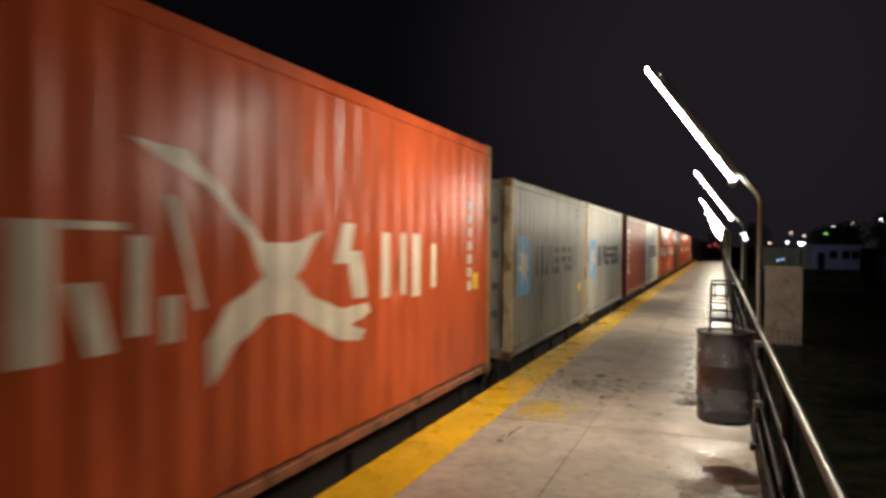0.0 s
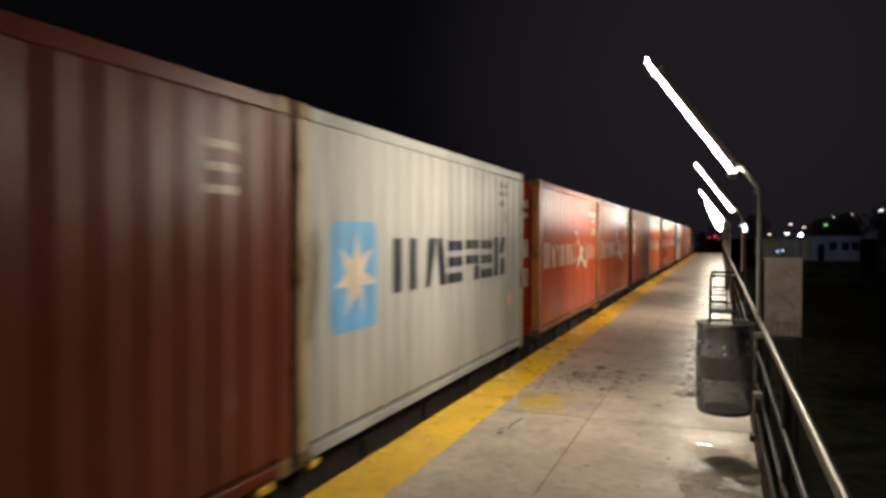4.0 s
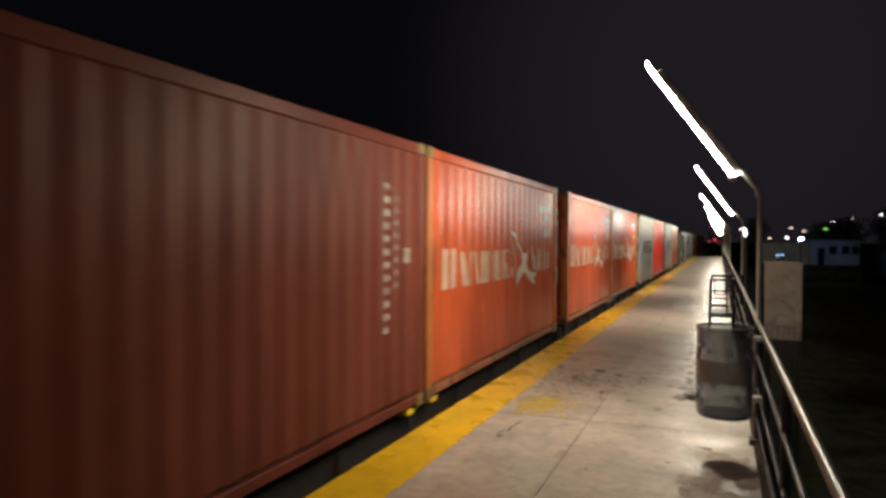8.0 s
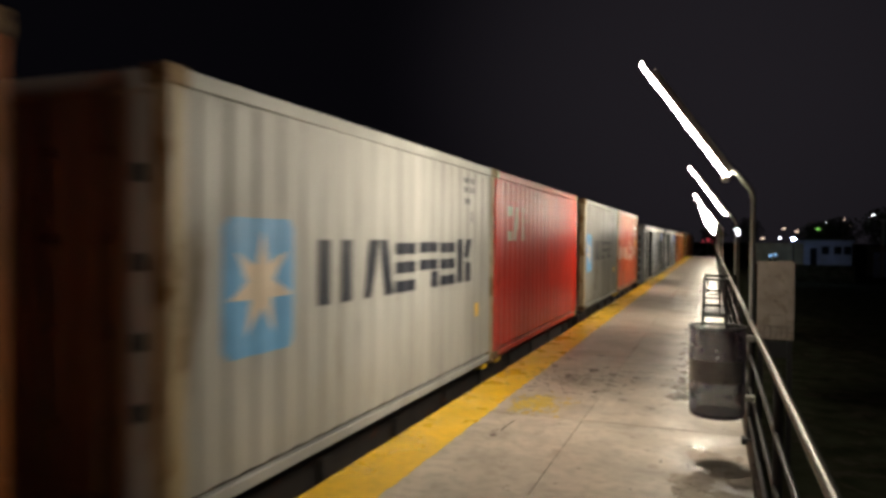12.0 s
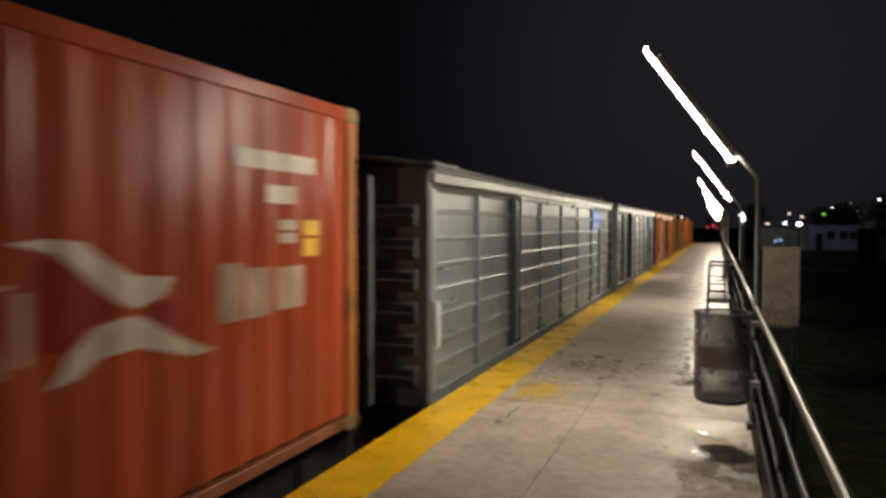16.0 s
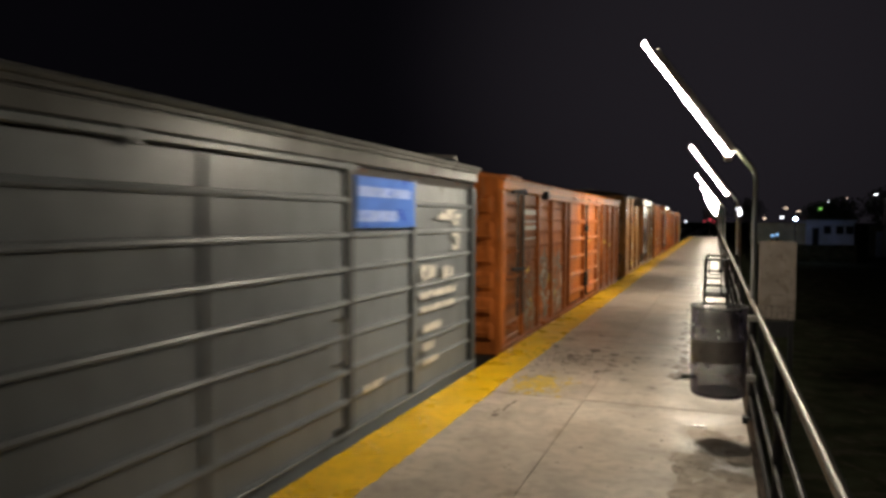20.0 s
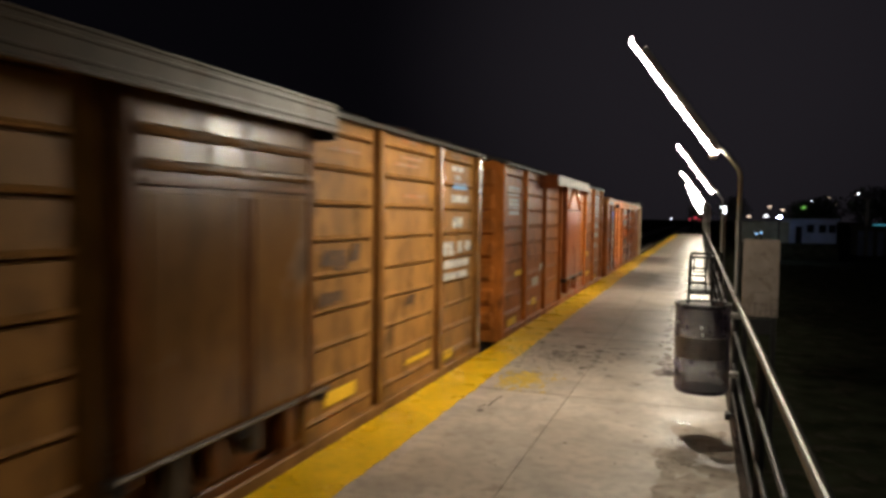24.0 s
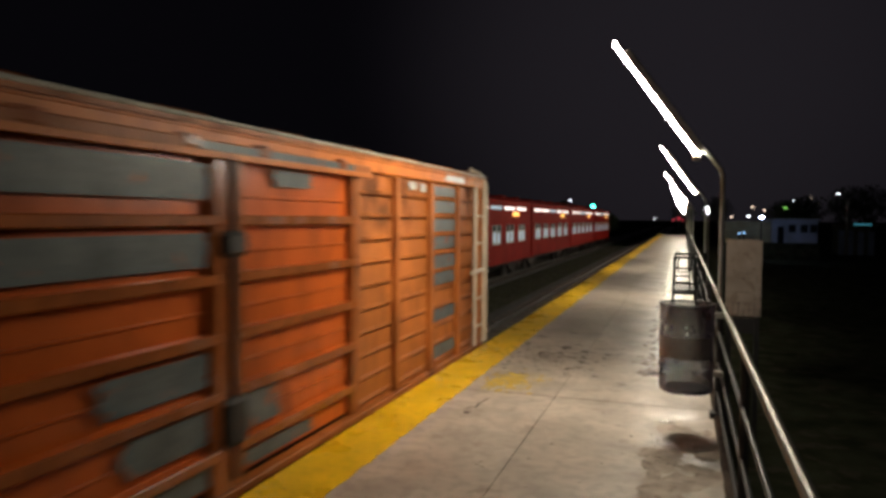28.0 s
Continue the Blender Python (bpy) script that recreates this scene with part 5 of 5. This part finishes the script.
# ---- parked passenger train ----
def coach():
    L = 13.7
    c = thing("rail_coach", "parked red passenger coach with pale windows", "rail coach", "coaches of the parked train")
    W = 1.5
    for s in (1, -1):
        bm = solid((s * W - .05, s * W, 0, L, -.38, .55), (s * W - .05, s * W, 0, L, 1.36, 2.02), (s * W - .05, s * W, 0, L, 2.28, 2.5))
        ws = [.9, 3.3, 5.7, 8.2, 10.7]
        prev = 0
        for i, y in enumerate(ws):
            box(bm, s * W - .05, s * W, prev, y, .55, 1.36)
            prev = y + 1.4
        box(bm, s * W - .05, s * W, prev, L, .55, 1.36)
        part("side_wall", bm, "coach", c)
        for i, y in enumerate(ws):
            for a, b in ((y, y + .62), (y + .78, y + 1.4)):
                w = part("window", solid((s * W - .04, s * W - .02, a, b, .55, 1.36)), "glass", c, "dark window with a pale frame")
                part("lit_pane", solid((s * W - .02, s * W - .012, a + .07, b - .07, .6, 1.04)), "coachlit", w, "dimly lit lower pane")
                part("window_frame", solid((s * W - .03, s * W + .008, a - .03, a + .06, .52, 1.39), (s * W - .03, s * W + .008, b - .06, b + .03, .52, 1.39), (s * W - .03, s * W + .008, a + .06, b - .06, 1.05, 1.1), (s * W - .03, s * W + .008, a + .06, b - .06, .52, .58)), "coachpale", w)
            # glowing strips added for the bright band along the upper side
            part("upper_light", solid((s * W - .04, s * W - .015, y - .4, y + 1.7, 2.07, 2.22)), "upperstrip" if i != 2 else "coachlit", c, "added glowing strip on the upper side")
        part("waist_strip", solid((s * W, s * W + .012, 0, L, -.06, -.02)), "coach", c)
        bm = bmesh.new()
        prev = 0
        for y in ws:
            box(bm, s * W - .05, s * W, prev, y - .4, 2.02, 2.28)
            prev = y + 1.7
        box(bm, s * W - .05, s * W, prev, L, 2.02, 2.28)
        part("upper_band", bm, "coach", c)
    n = 10
    prof = [(-W + 2 * W * i / n, 2.48 + .28 * (1 - (2 * i / n - 1) ** 2)) for i in range(n + 1)]
    part("roof", sheet([(x, y, z) for y in (0, L) for x, z in prof], [(i, i + 1, n + 2 + i, n + 1 + i) for i in range(n)]), "coach", c)
    for y in (1.6, 5.2, 8.8, 12.2):
        part("roof_vent", solid((-.4, .4, y - .5, y + .5, 2.7, 2.86), bevel=.05), "coach", c)
    for y in (.02, L - .02):
        part("end_wall", solid((-W + .02, W - .02, y - .02, y + .02, -.2, 2.5)), "coach", c)
    part("underframe", solid((-1.1, 1.1, .1, L - .1, -.6, -.3)), "iron", c)
    part("display", solid((W - .01, W + .02, 9.4, 10.7, 1.78, 1.98)), "litamber", c, "lit amber display")
    bogie(c, 2.2), bogie(c, L - 2.2)
    return c


c0 = coach()
c0.matrix_basis = pose(-9.2, 23.4, 0)
for k in (1, 2, 3):
    copy_thing(c0, pose(-9.2, 23.4 + 14.0 * k, 0))

# ---- the goods train: places along it, in metres ahead at the start ----
TRAIN = []
DECK = .05  # container floor above the platform


def load(kind, mat, label, near, **kw):
    TRAIN.append((container(kind, mat, label, **kw), near, DECK))


HSL = "orange red shipping container with white word blocks and bird emblem"
GRL = "light grey shipping container with blue star square and dark word blocks"
load("birdbig", "red", "long orange red high container with large white bird emblem", 8.62 - 12.192, length=12.192, height=2.896)
load("starold", "grey2", "dirty grey shipping container with blue star square and dark word blocks", 9.6)
load("star", "grey", GRL, 15.73)
load("column", "brown2", "reddish brown container with a column of white blocks", 22.8)
load("star", "grey", GRL, 28.95)
load("bird", "red", HSL, 36.0)
load("bird", "red", HSL, 42.12)
load("threeblocks", "brown", "dark brown container with three white upright blocks", 49.15)
load("bird", "red", HSL, 55.28)
load("bird", "red", HSL, 62.3)
load("bird", "red", HSL, 68.42)
load("star", "grey", GRL, 75.4)
load("blocks", "scarlet", "scarlet container with small white corner emblem", 81.52)
load("starold", "grey2", "dirty grey shipping container with blue star square and dark word blocks", 88.6)
load("birdpatch", "red2", "faded red container with white word blocks and bird emblem", 94.72)
w0 = flat_wagon()
for k, near in enumerate((-3.72, 9.45, 22.65, 35.85, 49.0, 62.15, 75.25, 88.45)):
    TRAIN.append((w0 if k == 0 else copy_thing(w0, pose(0, 0, 0)), near, DECK))
g1 = grey_boxcar()
TRAIN += [(g1, 102.05, 0), (copy_thing(g1, pose(0, 0, 0)), 115.65, 0), (orange_boxcar("orange", "orange2", False), 129.1, 0), (hooded_boxcar("tan", "tandoor", True), 142.85, 0), (hooded_boxcar("brownbox", "brownbox", False), 154.65, 0),
          (orange_boxcar("orange", "orange2", True), 166.55, 0)]

# ---- platform surface ----
def slab(x0, x1, y0, y1, mat):
    return mesh_of("slab", solid((x0 + .004, x1 - .004, y0 + .008, y1 - .008, -.05, 0)), mat)


def stripe(seed):
    """A film of yellow paint on the edge, with an uneven inner border."""
    rnd = random.Random(seed)
    n = 30
    vs = [(x, .004 + (ROW - .008) * i / n, z) for i in range(n + 1) for x, z in ((EDGE - .002, -.06), (EDGE - .002, .003), (STRIPE + rnd.uniform(-.009, .009) * (0 < i < n), .003))]
    return mesh_of("edge_paint", sheet(vs, [f for i in range(n) for f in ((3 * i, 3 * i + 1, 3 * i + 4, 3 * i + 3), (3 * i + 1, 3 * i + 2, 3 * i + 5, 3 * i + 4))]), "yellow")


ROW = 3.35
J = -1.12
ma, mb, my = slab(EDGE, J, 0, ROW, "concrete"), slab(J, .285, 0, ROW, "concrete"), [stripe(k) for k in range(4)]
for k in range(-9, 22):
    y = 6.62 + ROW * k
    piece("slab", ma, platform, (0, y, 0)), piece("slab", mb, platform, (0, y, 0)), piece("edge_paint", my[k % 4], platform, (0, y, 0))


def splash(cx, cy, r, seed, z, squash=1.0):
    rnd = random.Random(seed)
    n = 18
    return [(cx + r * math.cos(2 * math.pi * i / n) * rnd.uniform(.6, 1.15), cy + squash * r * math.sin(2 * math.pi * i / n) * rnd.uniform(.6, 1.15), z) for i in range(n)]


def floor_mark(name, polys, mat, label, z=.004):
    bm = bmesh.new()
    for q in polys:
        f = bm.faces.new([bm.verts.new(p) for p in q])
        f.normal_update()
        if f.normal.z < 0:
            f.normal_flip()
    return part(name, bm, mat, platform, label)


rnd = random.Random(33)
specks = [splash(rnd.gauss(-1.66, .13), rnd.gauss(7.08, .2), rnd.uniform(.008, .034), 900 + k, .0037 + .00001 * k, rnd.uniform(.7, 2.0)) for k in range(230)]
tagged(floor_mark("paint_smear", specks, "smear", "smeared yellow paint specks"), kind="stuff")
for k, (cx, cy, r, q) in enumerate(((-.1, 6.11, .085, .22), (-.08, 6.085, .05, .24), (-.07, 5.86, .012, .5), (-.2, 5.7, .012, .6))):
    floor_mark("wet_patch", [splash(cx, cy, r, k + 80, .003, q)], "wet", "small wet patch")
rnd = random.Random(27)
drops = [splash(rnd.gauss(-.12, .06), rnd.uniform(4.9, 5.65), rnd.uniform(.006, .016), 700 + k, .0034, rnd.uniform(.4, 1.0)) for k in range(34)]
tagged(floor_mark("wet_drops", drops, "wet", "scattered wet drops by the railing"), kind="stuff")
rnd = random.Random(21)
polys = []
for k in range(1000):
    y = 7.9 + 36 * rnd.random() ** 1.7
    polys.append(splash(rnd.gauss(-.24, .11), y, rnd.uniform(.012, .055), 200 + k, .0025, rnd.uniform(.6, 2.2)))
tagged(floor_mark("damp_patches", polys, "damp", "damp shiny patches along the railing"), kind="stuff")
# dirty film by the railing, rough and darker to deepen the bin's shade
polys = []
for k in range(70):
    polys.append(splash(rnd.uniform(-.2, .22), 3.6 + 2.4 * rnd.random(), rnd.uniform(.05, .13), 3300 + k, .0015 + .00002 * k, rnd.uniform(.8, 2.0)))
tagged(floor_mark("dirt_film", polys, "dirtshade", "dirty film by the railing, darkened for the bin shade"), kind="stuff")
# scuffs, cracks and dark spots
polys = []
for k in range(360):
    near = k < 260
    x, y = (rnd.gauss(-1.5, .36), rnd.gauss(8.45, .42)) if near else (rnd.uniform(-1.95, .2), 4.3 + 16 * rnd.random() ** 1.3)
    polys.append(splash(x, y, rnd.uniform(.008, .045 if near else .016), 1400 + k, .0037, rnd.uniform(.3, .8)))
tagged(floor_mark("scuffs", polys, "stain", "scattered dark scuff marks"), kind="stuff")
for k, (cx, cy, r, q) in enumerate(((-1.745, 5.8, .034, 1.5), (-1.42, 9.2, .1, .9), (-1.15, 9.0, .07, 1.1), (-1.65, 8.75, .06, 1.2), (-.85, 8.9, .06, 1), (-1.95, 9.3, .05, 1.5), (-.62, 6.2, .015, 1), (-.9, 5.2, .018, 1), (-.35, 5.6, .02, 1), (-1.2, 7.9, .04, 1.4),                                      (-1.75, 9.1, .05, .5), (-1.3, 9.45, .08, .4), (-1.0, 9.25, .09, .35), (-.7, 9.3, .05, .4), (-1.55, 8.5, .05, .5), (-1.1, 8.6, .04, .5), (-1.5, 10.4, .08, .6), (-.6, 7.4, .02, 1), (-1.3, 6.4, .015, 1), (-.5, 4.9, .012, 1), (-1.9, 10.0, .06, .6))):
    floor_mark("stain", [splash(cx, cy, r, k + 40, .0035, q)], "stain", "dark scuffed stain")
for pts in ([(-1.73, 5.95), (-1.74, 6.12), (-1.71, 6.34)], [(-1.8, 5.88), (-1.77, 6.0)]):
    q = [(x, y, .0035) for x, y in pts] + [(x + .02, y + .004, .0035) for x, y in reversed(pts)]
    floor_mark("crack", [q], "stain", "short dark crack")


# ---- everything that moves ----
def motions():
    for ob, near, z in TRAIN:
        walk(ob, [(t, pose(TRACK_X, near - s, z)) for t, s in RUN])


motions()
